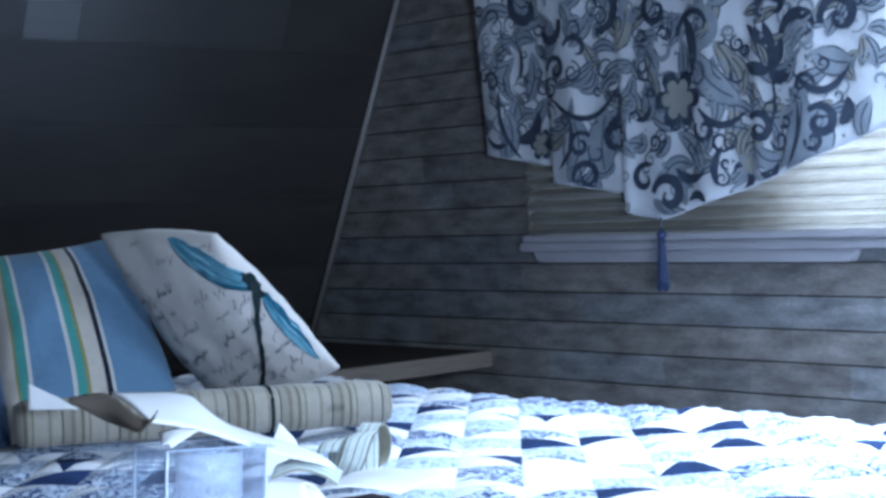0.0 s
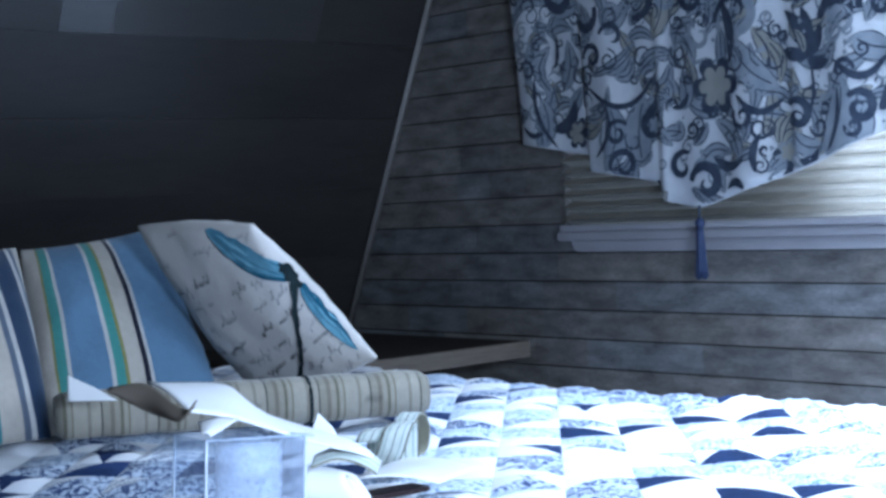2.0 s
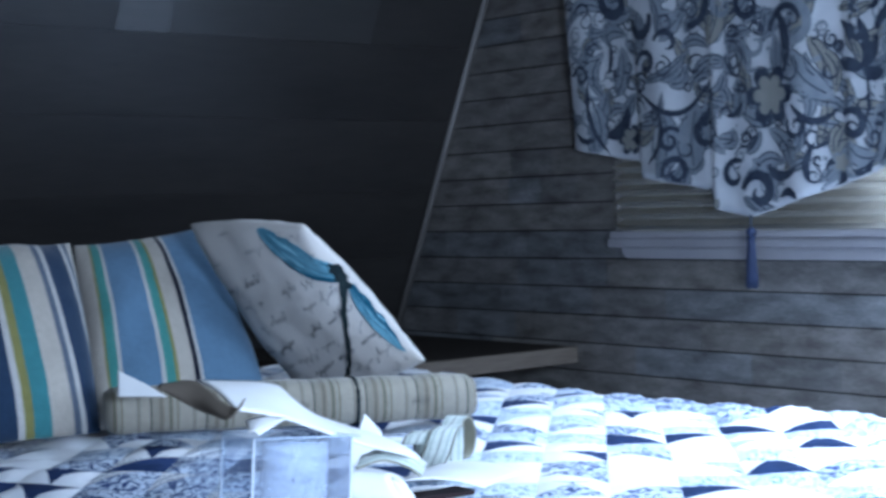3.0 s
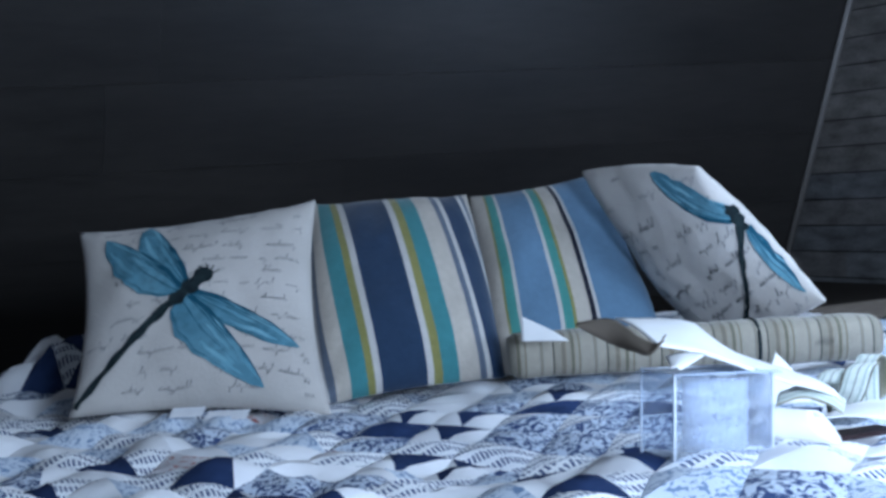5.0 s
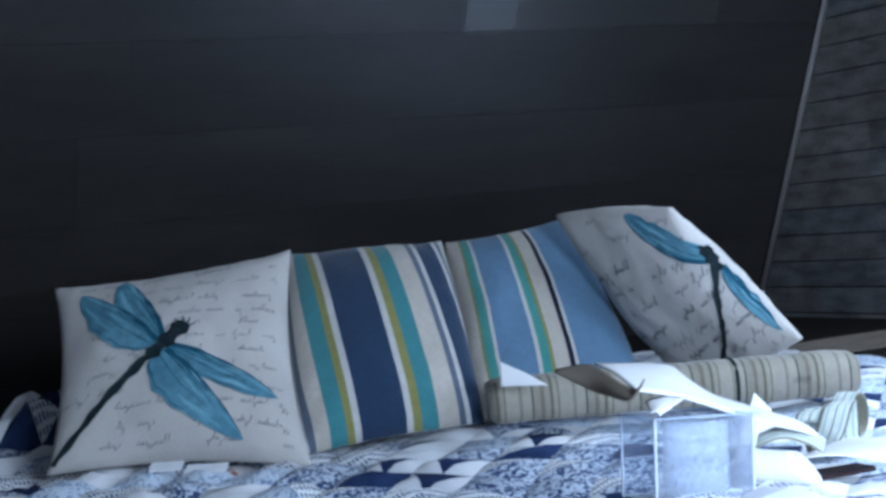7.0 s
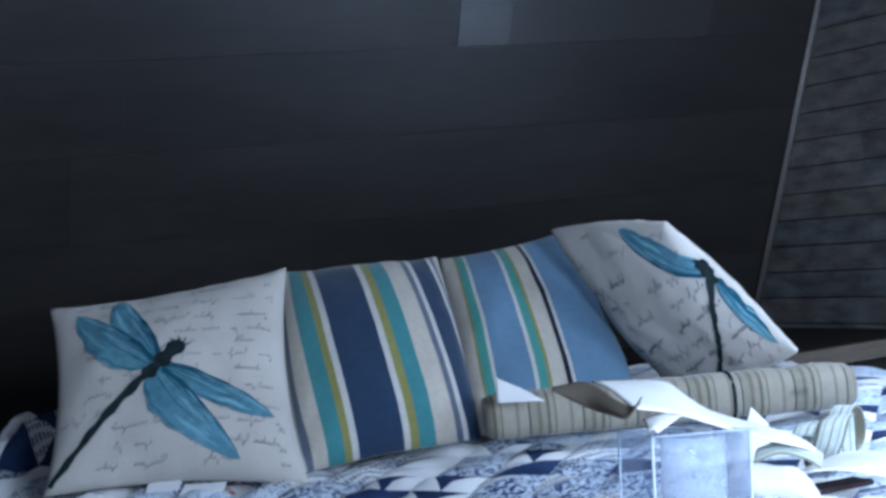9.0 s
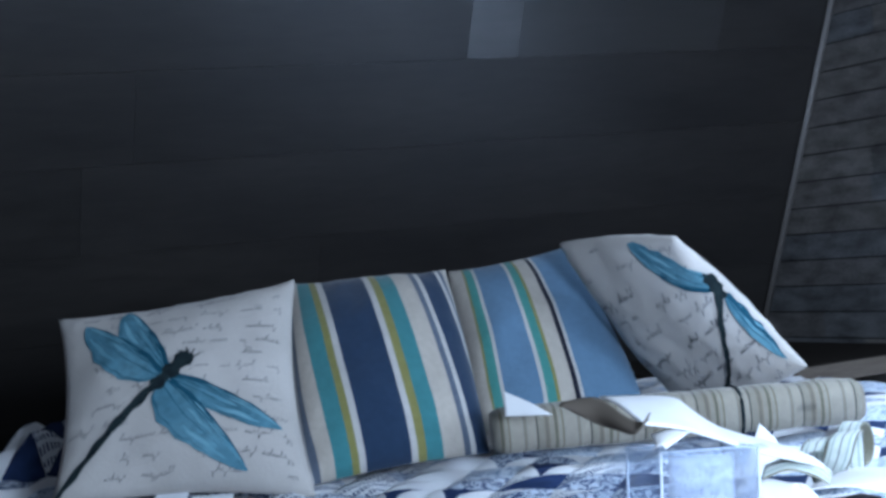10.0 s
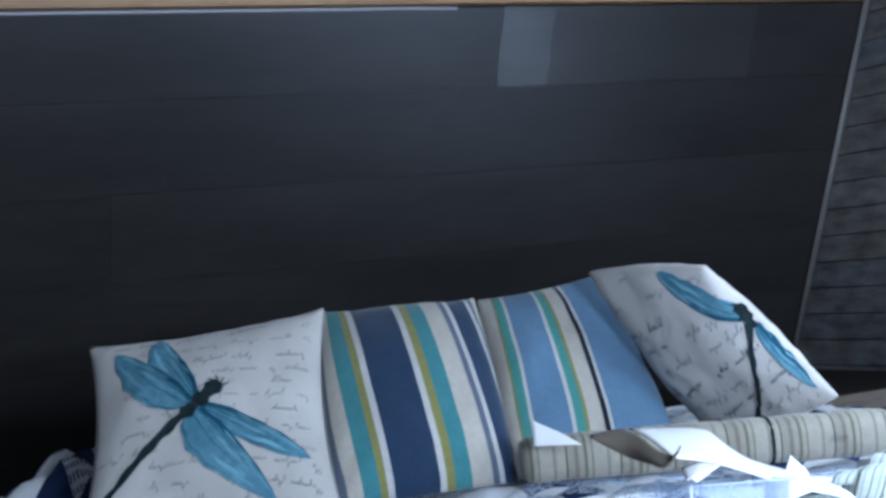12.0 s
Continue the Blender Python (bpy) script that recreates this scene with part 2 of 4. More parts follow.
M["val_ground"] = material("white_linen", (0.63, 0.64, 0.66), 0.9, second=(0.48, 0.50, 0.535), scale=14, bump=0.25, bump_scale=200, sheen=0.2)
M["val_navy"] = material("navy_print", (0.024, 0.032, 0.054), 0.9, second=(0.06, 0.073, 0.10), scale=30, bump=0.2, bump_scale=200)
M["val_blue"] = material("blue_grey_print", (0.17, 0.195, 0.23), 0.9, second=(0.28, 0.305, 0.34), scale=25, bump=0.2, bump_scale=200)
M["val_sage"] = material("sage_print", (0.225, 0.23, 0.215), 0.9, second=(0.29, 0.285, 0.26), scale=25, bump=0.2, bump_scale=200)
M["tassel"] = material("navy_silk", (0.016, 0.028, 0.080), 0.6, bump=0.1)
NAVY, TEAL, OLIVE, CREAM = (0.022, 0.040, 0.080), (0.065, 0.20, 0.215), (0.22, 0.21, 0.07), (0.44, 0.40, 0.345)
PALE, BLACK, SLATE, GREEN, MIST = (0.47, 0.45, 0.425), (0.012, 0.014, 0.025), (0.10, 0.12, 0.16), (0.08, 0.24, 0.215), (0.12, 0.195, 0.29)


# ---- helpers ----
def part(name, bm, mats, parent=None, label="", smooth=True):
    me = bpy.data.meshes.new(name)
    bm.to_mesh(me)
    bm.free()
    for m in (mats if isinstance(mats, (list, tuple)) else [mats]):
        me.materials.append(m)
    if smooth:
        me.polygons.foreach_set("use_smooth", [True] * len(me.polygons))
    ob = new(name, me)
    if parent:
        ob.parent = parent
    if label:
        ob["label"] = label
    return ob


def empty(name, label, category, group="", kind="", at=(0, 0, 0)):
    ob = new(name)
    ob.location = at
    ob.empty_display_size = 0.05
    return tagged(ob, label, category, group, kind)


def keep(child, parent):
    """Parent without moving."""
    child.parent = parent
    child.matrix_parent_inverse = Matrix.Translation(-Vector(parent.location))
    return child


def box(x0, x1, y0, y1, z0, z1, bevel=0.0, bm=None):
    bm = bm or bmesh.new()
    r = bmesh.ops.create_cube(bm, size=1.0)
    for v in r["verts"]:
        v.co = Vector((x0 + (v.co.x + 0.5) * (x1 - x0), y0 + (v.co.y + 0.5) * (y1 - y0), z0 + (v.co.z + 0.5) * (z1 - z0)))
    if bevel:
        bmesh.ops.bevel(bm, geom=list(bm.edges), offset=bevel, segments=2, affect="EDGES")
    return bm


def sheet(fn, nu, nv, thick=0.0):
    """A grid of nu x nv cells over fn(u, v), with UVs; thick gives it a second side."""
    bm = bmesh.new()
    uv = bm.loops.layers.uv.new("UVMap")
    vs = [[bm.verts.new(fn(i / nu, j / nv)) for j in range(nv + 1)] for i in range(nu + 1)]
    for i in range(nu):
        for j in range(nv):
            f = bm.faces.new((vs[i][j], vs[i + 1][j], vs[i + 1][j + 1], vs[i][j + 1]))
            for lp, (a, b) in zip(f.loops, ((i, j), (i + 1, j), (i + 1, j + 1), (i, j + 1))):
                lp[uv].uv = (a / nu, b / nv)
    bm.normal_update()
    if thick:
        bmesh.ops.solidify(bm, geom=list(bm.faces), thickness=thick)
    return bm


def strip(bm, pts, width, fn, lift, across=1):
    """A ribbon of the given widths along 2D points, laid on the surface fn(u, v, lift)."""
    n = len(pts)
    rows = []
    for i, (x, y) in enumerate(pts):
        a, b = pts[max(i - 1, 0)], pts[min(i + 1, n - 1)]
        dx, dy = b[0] - a[0], b[1] - a[1]
        d = math.hypot(dx, dy) or 1
        w = width(i / max(n - 1, 1)) / 2
        rows.append([bm.verts.new(fn(x - dy / d * w * (1 - 2 * q / across), y + dx / d * w * (1 - 2 * q / across), lift)) for q in range(across + 1)])
    for p, q in zip(rows, rows[1:]):
        for k in range(across):
            bm.faces.new((p[k], p[k + 1], q[k + 1], q[k]))


def tube(bm, pts, radius, seg=10, cap=True):
    rings = []
    n = len(pts)
    for i, p in enumerate(pts):
        d = (Vector(pts[min(i + 1, n - 1)]) - Vector(pts[max(i - 1, 0)])).normalized()
        a = d.cross(Vector((0, 0, 1)) if abs(d.z) < 0.9 else Vector((1, 0, 0))).normalized()
        b = d.cross(a)
        r = radius(i / (n - 1)) if callable(radius) else radius
        rings.append([bm.verts.new(Vector(p) + r * (math.cos(2 * math.pi * k / seg) * a + math.sin(2 * math.pi * k / seg) * b)) for k in range(seg)])
    for p, q in zip(rings, rings[1:]):
        for k in range(seg):
            bm.faces.new((p[k], p[(k + 1) % seg], q[(k + 1) % seg], q[k]))
    if cap:
        bm.faces.new(rings[0][::-1])
        bm.faces.new(rings[-1])
    return bm


# ---- room ----
GX = 3.0                       # inner face of the gable wall


def roof_y(z):
    return 3.662 - 0.476 * (z - 0.690)


part("floor", box(-1.36, GX + 0.06, -0.41, 3.9, -0.08, 0.0), M["floor"], smooth=False)
tagged(bpy.data.objects["floor"], "brown vinyl floor under the bed", "floor", kind="structure")
gable = part("wall_gable", bmesh.new(), M["backing"])
bm = bmesh.new()
WY0, WY1, WZ0, WZ1 = 1.72, 2.81, 0.87, 1.52     # opening of the gable window
for y0, y1, z0, z1 in ((-0.41, WY0, 0, CEIL), (WY1, 3.9, 0, CEIL), (WY0, WY1, 0, WZ0), (WY0, WY1, WZ1, CEIL)):
    box(GX + 0.008, GX + 0.06, y0, y1, z0, z1, bm=bm)
bm.to_mesh(gable.data)
bm.free()
tagged(gable, "gable wall clad with weathered grey-brown wooden planks", "wall", kind="structure")
tagged(part("wall_far_end", box(-1.36, -1.3, -0.41, 3.9, 0, CEIL), M["wall"], smooth=False), "plain grey interior wall", "wall", kind="structure")
NX0, NX1, NZ0, NZ1 = 2.3, 2.9, 0.85, 1.55       # windows behind the camera
LX0, LX1, LZ0, LZ1 = 0.55, 1.15, 0.92, 1.48
bm = bmesh.new()
for x0, x1, z0, z1 in ((-1.3, LX0, 0, CEIL), (LX1, NX0, 0, CEIL), (NX1, GX, 0, CEIL), (NX0, NX1, 0, NZ0), (NX0, NX1, NZ1, CEIL), (LX0, LX1, 0, LZ0), (LX0, LX1, LZ1, CEIL)):
    box(x0, x1, -0.41, -0.35, z0, z1, bm=bm)
tagged(part("wall_near", bm, M["wall"], smooth=False), "plain grey interior wall with two windows", "wall", kind="structure")
for name, a, c, lo, hi in (("window_2", NX0, NX1, NZ0, NZ1), ("window_3", LX0, LX1, LZ0, LZ1)):
    w2 = empty(name, "plain uncovered side window with a white frame", "window", kind="structure", at=((a + c) / 2, -0.36, lo))
    for x0, x1, z0, z1 in ((a - 0.03, a + 0.004, lo - 0.03, hi + 0.03), (c - 0.004, c + 0.03, lo - 0.03, hi + 0.03), (a + 0.005, c - 0.005, lo - 0.03, lo + 0.004), (a + 0.005, c - 0.005, hi - 0.004, hi + 0.03)):
        keep(part("window_frame", box(x0, x1, -0.349, -0.335, z0, z1), M["white_frame"], smooth=False), w2)
bm = bmesh.new()
x0, x1, y0, y1 = SKYLIGHT
for b in ((-1.36, x0, -0.41, 3.9), (x1, GX + 0.06, -0.41, 3.9), (x0, x1, -0.41, y0), (x0, x1, y1, 3.9)):
    box(*b, CEIL, CEIL + 0.05, bm=bm)
tagged(part("ceiling", bm, M["ceiling"], smooth=False), "pale flat ceiling with a skylight opening", "ceiling", kind="structure")
sl = tagged(part("skylight", sheet(lambda u, v: (x0 + u * (x1 - x0), y0 + v * (y1 - y0), CEIL + 0.07 + 0.12 * math.sin(math.pi * u) * math.sin(math.pi * v)), 10, 10, 0.004), M["dome"]),
            "milky plastic roof skylight dome", "skylight", kind="structure")
bm = bmesh.new()
for b in ((x0 - 0.03, x0, y0 - 0.03, y1 + 0.03), (x1, x1 + 0.03, y0 - 0.03, y1 + 0.03), (x0, x1, y0 - 0.03, y0), (x0, x1, y1, y1 + 0.03)):
    box(*b, CEIL - 0.015, CEIL - 0.002, bm=bm)
part("frame", bm, M["white_frame"], sl, smooth=False)

# sloping roof panel: backing, then its broad planks
lean = math.atan(0.476)
roof = part("roof_slope", bmesh.new(), M["backing"])
bm = bmesh.new()
vs = [bm.verts.new((x, roof_y(z) + 0.012, z)) for x, z in ((-1.3, 0.30), (GX + 0.05, 0.30), (GX + 0.05, CEIL), (-1.3, CEIL))]
bm.faces.new(vs)
bmesh.ops.solidify(bm, geom=list(bm.faces), thickness=-0.05)
bm.to_mesh(roof.data)
bm.free()
tagged(roof, "dark grey sloping roof wall behind the bed", "wall", kind="structure")
bm = bmesh.new()
vs = [bm.verts.new((x, roof_y(z) - 0.03, z)) for x, z in ((-1.3, 1.63), (GX, 1.63), (GX, CEIL), (-1.3, CEIL))]
bm.faces.new(vs)
bmesh.ops.solidify(bm, geom=list(bm.faces), thickness=0.02)
tagged(part("wall_upper_slope", bm, M["wall"], smooth=False), "plain upper part of the sloping roof", "wall", kind="structure")
rail = part("trim_rail", box(-1.3, GX - 0.002, -0.03, 0.012, -0.02, 0.045, 0.004), M["rail_wood"], smooth=False)
rail.matrix_world = pose(0, roof_y(1.58), 1.58)
tagged(rail, "orange-brown wooden rail along the top of the dark wall", "trim", kind="structure")
bead = part("trim_bead", box(-1.3, 1.80, -0.006, 0.004, -0.003, 0.003, 0.001), M["white_frame"], smooth=False)
bead.matrix_world = pose(0, roof_y(1.5545) - 0.004, 1.5545)
tagged(bead, "thin pale strip under the wooden rail", "trim", kind="structure")
trim = part("trim_corner", box(-0.010, 0.010, -0.006, 0.006, -0.20, 1.02, 0.004), M["trim"])
trim.matrix_world = Matrix.Translation((GX - 0.011, roof_y(0.685) - 0.008, 0.685)) @ Matrix.Rotation(lean, 4, "X")
tagged(trim, "thin beige corner strip where the sloping wall meets the planked wall", "trim", kind="structure")

# window in the gable wall
win = empty("window_1", "gable window with a cream pleated shade and white frame", "window", kind="structure", at=(GX, 2.3, WZ0))


def rounded_bar(y0, y1, z0, z1, x0, x1, r):
    bm = bmesh.new()
    pts = [(y0, z1), (y1, z1)]
    for k in range(7):
        a = k / 6 * math.pi / 2
        pts.append((y1 - r + r * math.cos(a), z0 + r - r * math.sin(a)))
    for k in range(7):
        a = math.pi / 2 - k / 6 * math.pi / 2
        pts.append((y0 + r - r * math.cos(a), z0 + r - r * math.sin(a)))
    f = bm.faces.new([bm.verts.new((x0, y, z)) for y, z in pts])
    r2 = bmesh.ops.extrude_face_region(bm, geom=[f])
    bmesh.ops.translate(bm, vec=(x1 - x0, 0, 0), verts=[v for v in r2["geom"] if isinstance(v, bmesh.types.BMVert)])
    bmesh.ops.recalc_face_normals(bm, faces=list(bm.faces))
    return bm


keep(part("window_sill", rounded_bar(1.872, 2.775, 0.823, 0.849, GX - 0.020, GX + 0.004, 0.026), M["white_frame"], smooth=False), win)
keep(part("window_sill", box(GX - 0.028, GX - 0.001, 1.70, 2.818, 0.850, 0.872, 0.003), M["white_frame"], smooth=False), win)
keep(part("window_sill", box(GX - 0.036, GX - 0.001, 1.72, 2.800, 0.873, 0.889, 0.003), M["white_frame"], smooth=False), win)
for b in ((WY1 - 0.005, WY1 + 0.003, 0.890, WZ1), (WY0 - 0.003, WY0 + 0.005, 0.890, WZ1), (WY0, WY1, WZ1 - 0.005, WZ1 + 0.003)):
    keep(part("window_frame", box(GX - 0.002, GX + 0.03, *b, 0.001), M["plank"][0], smooth=False), win)
pane = keep(part("pane", box(GX + 0.040, GX + 0.044, WY0, WY1, WZ0, WZ1), M["clear"], smooth=False), win)
pitch_z = 0.0285
for k in range(22):
    z = 0.890 + k * pitch_z
    bm = bmesh.new()
    y0, y1 = WY0 + 0.006, WY1 - 0.006
    ring = [(GX + 0.020, z), (GX - 0.013, z + pitch_z * 0.45), (GX + 0.020, z + pitch_z - 0.0008)]
    a = [bm.verts.new((x, y0, zz)) for x, zz in ring]
    b = [bm.verts.new((x, y1, zz)) for x, zz in ring]
    for i in range(2):
        bm.faces.new((a[i], a[i + 1], b[i + 1], b[i]))
    bmesh.ops.solidify(bm, geom=list(bm.faces), thickness=0.0012)
    keep(part("slat", bm, M["shade"], smooth=False), win)

# wooden ledge in the corner behind the bed
ledge = empty("corner_ledge", "bare plywood ledge in the corner behind the bed", "ledge", kind="structure", at=(2.7, 3.2, 0.6))
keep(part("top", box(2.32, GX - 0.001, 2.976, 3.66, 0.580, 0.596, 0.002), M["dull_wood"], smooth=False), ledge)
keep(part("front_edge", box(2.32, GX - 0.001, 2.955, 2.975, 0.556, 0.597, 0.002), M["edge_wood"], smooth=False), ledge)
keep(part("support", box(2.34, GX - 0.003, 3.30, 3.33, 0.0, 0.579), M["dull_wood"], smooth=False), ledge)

# ---- bed ----
BX0, BX1, BY0, BY1 = -0.75, 2.30, 0.42, 3.06
bed = empty("bed", "low bed with a mattress on a plywood platform", "bed", at=(0.8, 1.7, 0))
keep(part("platform", box(BX0 + 0.02, GX - 0.004, BY0 + 0.05, BY1 - 0.11, 0.0, 0.40), M["wood"], smooth=False), bed)
keep(part("mattress", box(BX0, BX1 - 0.012, BY0, BY1, 0.401, 0.558, 0.03), M["mattress"]), bed)


def bed_z(x, y):
    z = 0.612 + 0.010 * noise.noise((x * 2.3, y * 2.3, 0.3)) + 0.006 * noise.noise((x * 6, y * 6, 4.0)) + 0.042 * max(0.0, min(1.0, (1.45 - x) * 1.4)) * (abs(noise.noise((x * 7.5, y * 7.5, 9.0))) - 0.2)
    hump = math.exp(-((x - 0.78) / 0.13) ** 2 - ((y - 2.84) / 0.12) ** 2) * (1 + 0.5 * noise.noise((x * 11, y * 11, 2.0)))
    mound = math.exp(-((x - 1.04) / 0.26) ** 2 - ((y - 1.38) / (0.17 if y > 1.38 else 0.30)) ** 2)
    # dip added to deepen the shade on the quilt behind the clear box
    trough = math.exp(-((x - 1.14) / 0.22) ** 2 - ((y - 1.80) / 0.17) ** 2)
    return z + 0.115 * hump + 0.054 * mound - 0.038 * trough


CELL = 0.087


def tri_cells(kind, turn):
    """Triangles of one patch in unit coordinates with their cloth: 0 ground, 1 figure."""
    if kind == "half":
        t = [(((0, 0), (1, 0), (0, 1)), 0), (((1, 0), (1, 1), (0, 1)), 1)]
    elif kind == "goose":
        t = [(((0, 0.5), (1, 0), (1, 1)), 1), (((0, 0), (1, 0), (0, 0.5)), 0), (((0, 0.5), (1, 1), (0, 1)), 0)]
    elif kind == "hourglass":
        t = [(((0, 0), (1, 0), (0.5, 0.5)), 0), (((1, 0), (1, 1), (0.5, 0.5)), 1), (((1, 1), (0, 1), (0.5, 0.5)), 0), (((0, 1), (0, 0), (0.5, 0.5)), 1)]
    else:
        t = [(((0, 0), (1, 0), (1, 1)), 0), (((0, 0), (1, 1), (0, 1)), 0)]
    def spin(p):
        x, y = p
        for _ in range(turn):
            x, y = 1 - y, x
        return x, y
    return [(tuple(spin(p) for p in ps), c) for ps, c in t]


def patch_mesh(bm, i, j, kind, turn, mats, n=4):
    r = math.sqrt(0.5)
    for (A, B, C), c in tri_cells(kind, turn):
        grid = {}
        for a in range(n + 1):
            for b in range(n + 1 - a):
                s, t = a / n, b / n
                pu = A[0] * (1 - s - t) + B[0] * s + C[0] * t
                pv = A[1] * (1 - s - t) + B[1] * s + C[1] * t
                u, v = (i + pu) * CELL, (j + pv) * CELL
                x, y = (u + v) * r, (u - v) * r
                x, y = min(max(x, BX0), BX1), min(max(y, BY0), BY1)
                e = min(pu, 1 - pu, pv, 1 - pv)
                z = bed_z(x, y) + (0.0115 - 0.0050 * min(1.0, max(0.0, (x - 1.0) * 2))) * min(1.0, e * 2.6) ** 0.6
                if BX1 - x < 0.03:
                    z -= 0.020 * (1 - (BX1 - x) / 0.03) ** 2
                grid[a, b] = bm.verts.new((x, y, z))
        for a in range(n):
            for b in range(n - a):
                f = [grid[a, b], grid[a + 1, b], grid[a, b + 1]]
                fs = [bm.faces.new(f)]
                if a + b < n - 1:
                    fs.append(bm.faces.new((grid[a + 1, b], grid[a + 1, b + 1], grid[a, b + 1])))
                for q in fs:
                    q.material_index = mats[c]
                    q.smooth = True
    return bm


QM = [M["q_white"], M["q_navy"], M["q_sky"], M["q_blue"], M["q_dash"], M["q_red"]]


def patch_style(i, j):
    rnd = random.Random(i * 7919 + j * 104729)
    block = (i // 4 + j // 4) % 2
    x, y = (i + j + 1) * CELL * math.sqrt(0.5), (i - j) * CELL * math.sqrt(0.5)
    if x > 2.17 and 1.80 < y < 2.12:
        return "plain", 0, (3, 3)
    if x < 0.80 and y > 2.30:
        return rnd.choice((("half", 2, (4, 1)), ("half", 1, (0, 2)), ("plain", 0, (0, 0)), ("half", 3, (0, 3)), ("plain", 0, (4, 4))))
    # darker prints chosen here stand in for shade behind the box and papers
    if 0.95 < x < 1.42 and 1.72 < y < 2.2:
        return rnd.choice((("plain", 0, (4, 4)), ("half", rnd.randrange(4), (4, 1)), ("goose", 0, (0, 1)), ("plain", 0, (3, 3)), ("half", 1, (4, 3))))
    k = (i % 4, j % 4)
    if x >= 1.35:
        k = (i + 3 * j) % 5
        if k == 0:
            return "goose", rnd.randrange(4), (0, rnd.choice((1, 1, 3)))
        if k == 1:
            return "plain", 0, (rnd.choice((2, 2, 3)),) * 2
        if k == 2:
            return "half", rnd.randrange(4), (0, rnd.choice((3, 1, 2)))
        if k == 3:
            return rnd.choice((("plain", 0, (0, 0)), ("half", rnd.randrange(4), (0, 3)), ("half", rnd.randrange(4), (0, 2))))
        return rnd.choice((("half", rnd.randrange(4), (0, 1)), ("hourglass", 0, (0, 3)), ("plain", 0, (2, 2)), ("plain", 0, (0, 0))))
    if x < 1.35 and rnd.random() < 0.45:
        return rnd.choice(("plain", "plain", "half")), rnd.randrange(4), rnd.choice(((4, 4), (0, 4), (4, 1), (4, 0), (3, 4), (5, 4), (4, 3), (2, 4)))
    if block == 0:
        if k in ((0, 0), (3, 3), (1, 2)):
            return "goose", rnd.choice((0, 0, 2)), (0, 1)
        if k in ((1, 1), (2, 2), (2, 0)):
            return "plain", 0, (rnd.choice((2, 4)),) * 2
        if k in ((2, 1), (0, 3)):
            return "hourglass", rnd.randrange(2), (0, rnd.choice((1, 3)))
        return rnd.choice((("plain", 0, (0, 0)), ("half", rnd.randrange(4), (0, 2)), ("plain", 0, (0, 0))))
    if k in ((0, 2), (3, 0)):
        return "half", rnd.randrange(4), (0, 1)
    if k in ((1, 1), (2, 3), (2, 1)):
        return "plain", 0, (rnd.choice((3, 4, 2, 5)),) * 2
    if k == (1, 3):
        return "goose", 2, (0, 3)
    return rnd.choice((("plain", 0, (0, 0)), ("plain", 0, (2, 2)), ("half", rnd.randrange(4), (2, 0)), ("plain", 0, (0, 0))))


# ---- pillows ----
def pillow_surface(bl, br, tr, tl, thick, pinch=0.07, seed=0, side_pinch=None):
    side_pinch = pinch if side_pinch is None else side_pinch
    bl, br, tr, tl = map(Vector, (bl, br, tr, tl))
    nrm = ((br - bl) + (tr - tl)).cross((tl - bl) + (tr - br)).normalized()
    def at(u, v, lift=0.0, side=1):
        a, b = 2 * u - 1, 2 * v - 1
        uu = 0.5 + 0.5 * a * (1 - side_pinch * (1 - b * b))
        vv = 0.5 + 0.5 * b * (1 - pinch * (1 - a * a))
        p = bl * (1 - uu) * (1 - vv) + br * uu * (1 - vv) + tr * uu * vv + tl * (1 - uu) * vv
        puff = max(0.0, (1 - abs(a) ** 2.6) * (1 - abs(b) ** 2.6)) ** 0.62
        w = 0.007 * noise.noise((u * 3.5 + seed, v * 3.5, 0.5 * side)) * min(1, 4 * puff) + 0.0025 * noise.noise((u * 9 + seed, v * 9, side)) + 0.003 * (1 - puff) * noise.noise((u * 12 + seed, v * 12, side))
        return p + nrm * (side * (thick * puff + 0.003) + side * w * (puff > 0) + lift)
    return at


def pillow_mesh(at, n=36):
    bm = sheet(lambda u, v: at(u, v, 0, 1), n, n)
    back = sheet(lambda u, v: at(u, v, 0, -1), n, n)
    me = bpy.data.meshes.new("back_side")
    back.to_mesh(me)
    back.free()
    k = len(bm.faces)
    bm.from_mesh(me)
    bpy.data.meshes.remove(me)
    bm.faces.ensure_lookup_table()
    bmesh.ops.reverse_faces(bm, faces=bm.faces[k:])
    edge = [e for e in bm.edges if e.is_boundary]
    bmesh.ops.bridge_loops(bm, edges=edge)
    return bm


def leaf_shape(bm, fn, base, tip, width, lift, bend=0.0, steps=14, skew=0.35):
    (x0, y0), (x1, y1) = base, tip
    dx, dy = x1 - x0, y1 - y0
    pts = []
    for k in range(steps + 1):
        s = k / steps
        o = bend * math.sin(math.pi * s)
        pts.append((x0 + dx * s - dy * o, y0 + dy * s + dx * o))
    strip(bm, pts, lambda s: width * (max(0.0, math.sin(math.pi * s ** (1 - skew))) ** 0.7) + 0.001, fn, lift, 6)


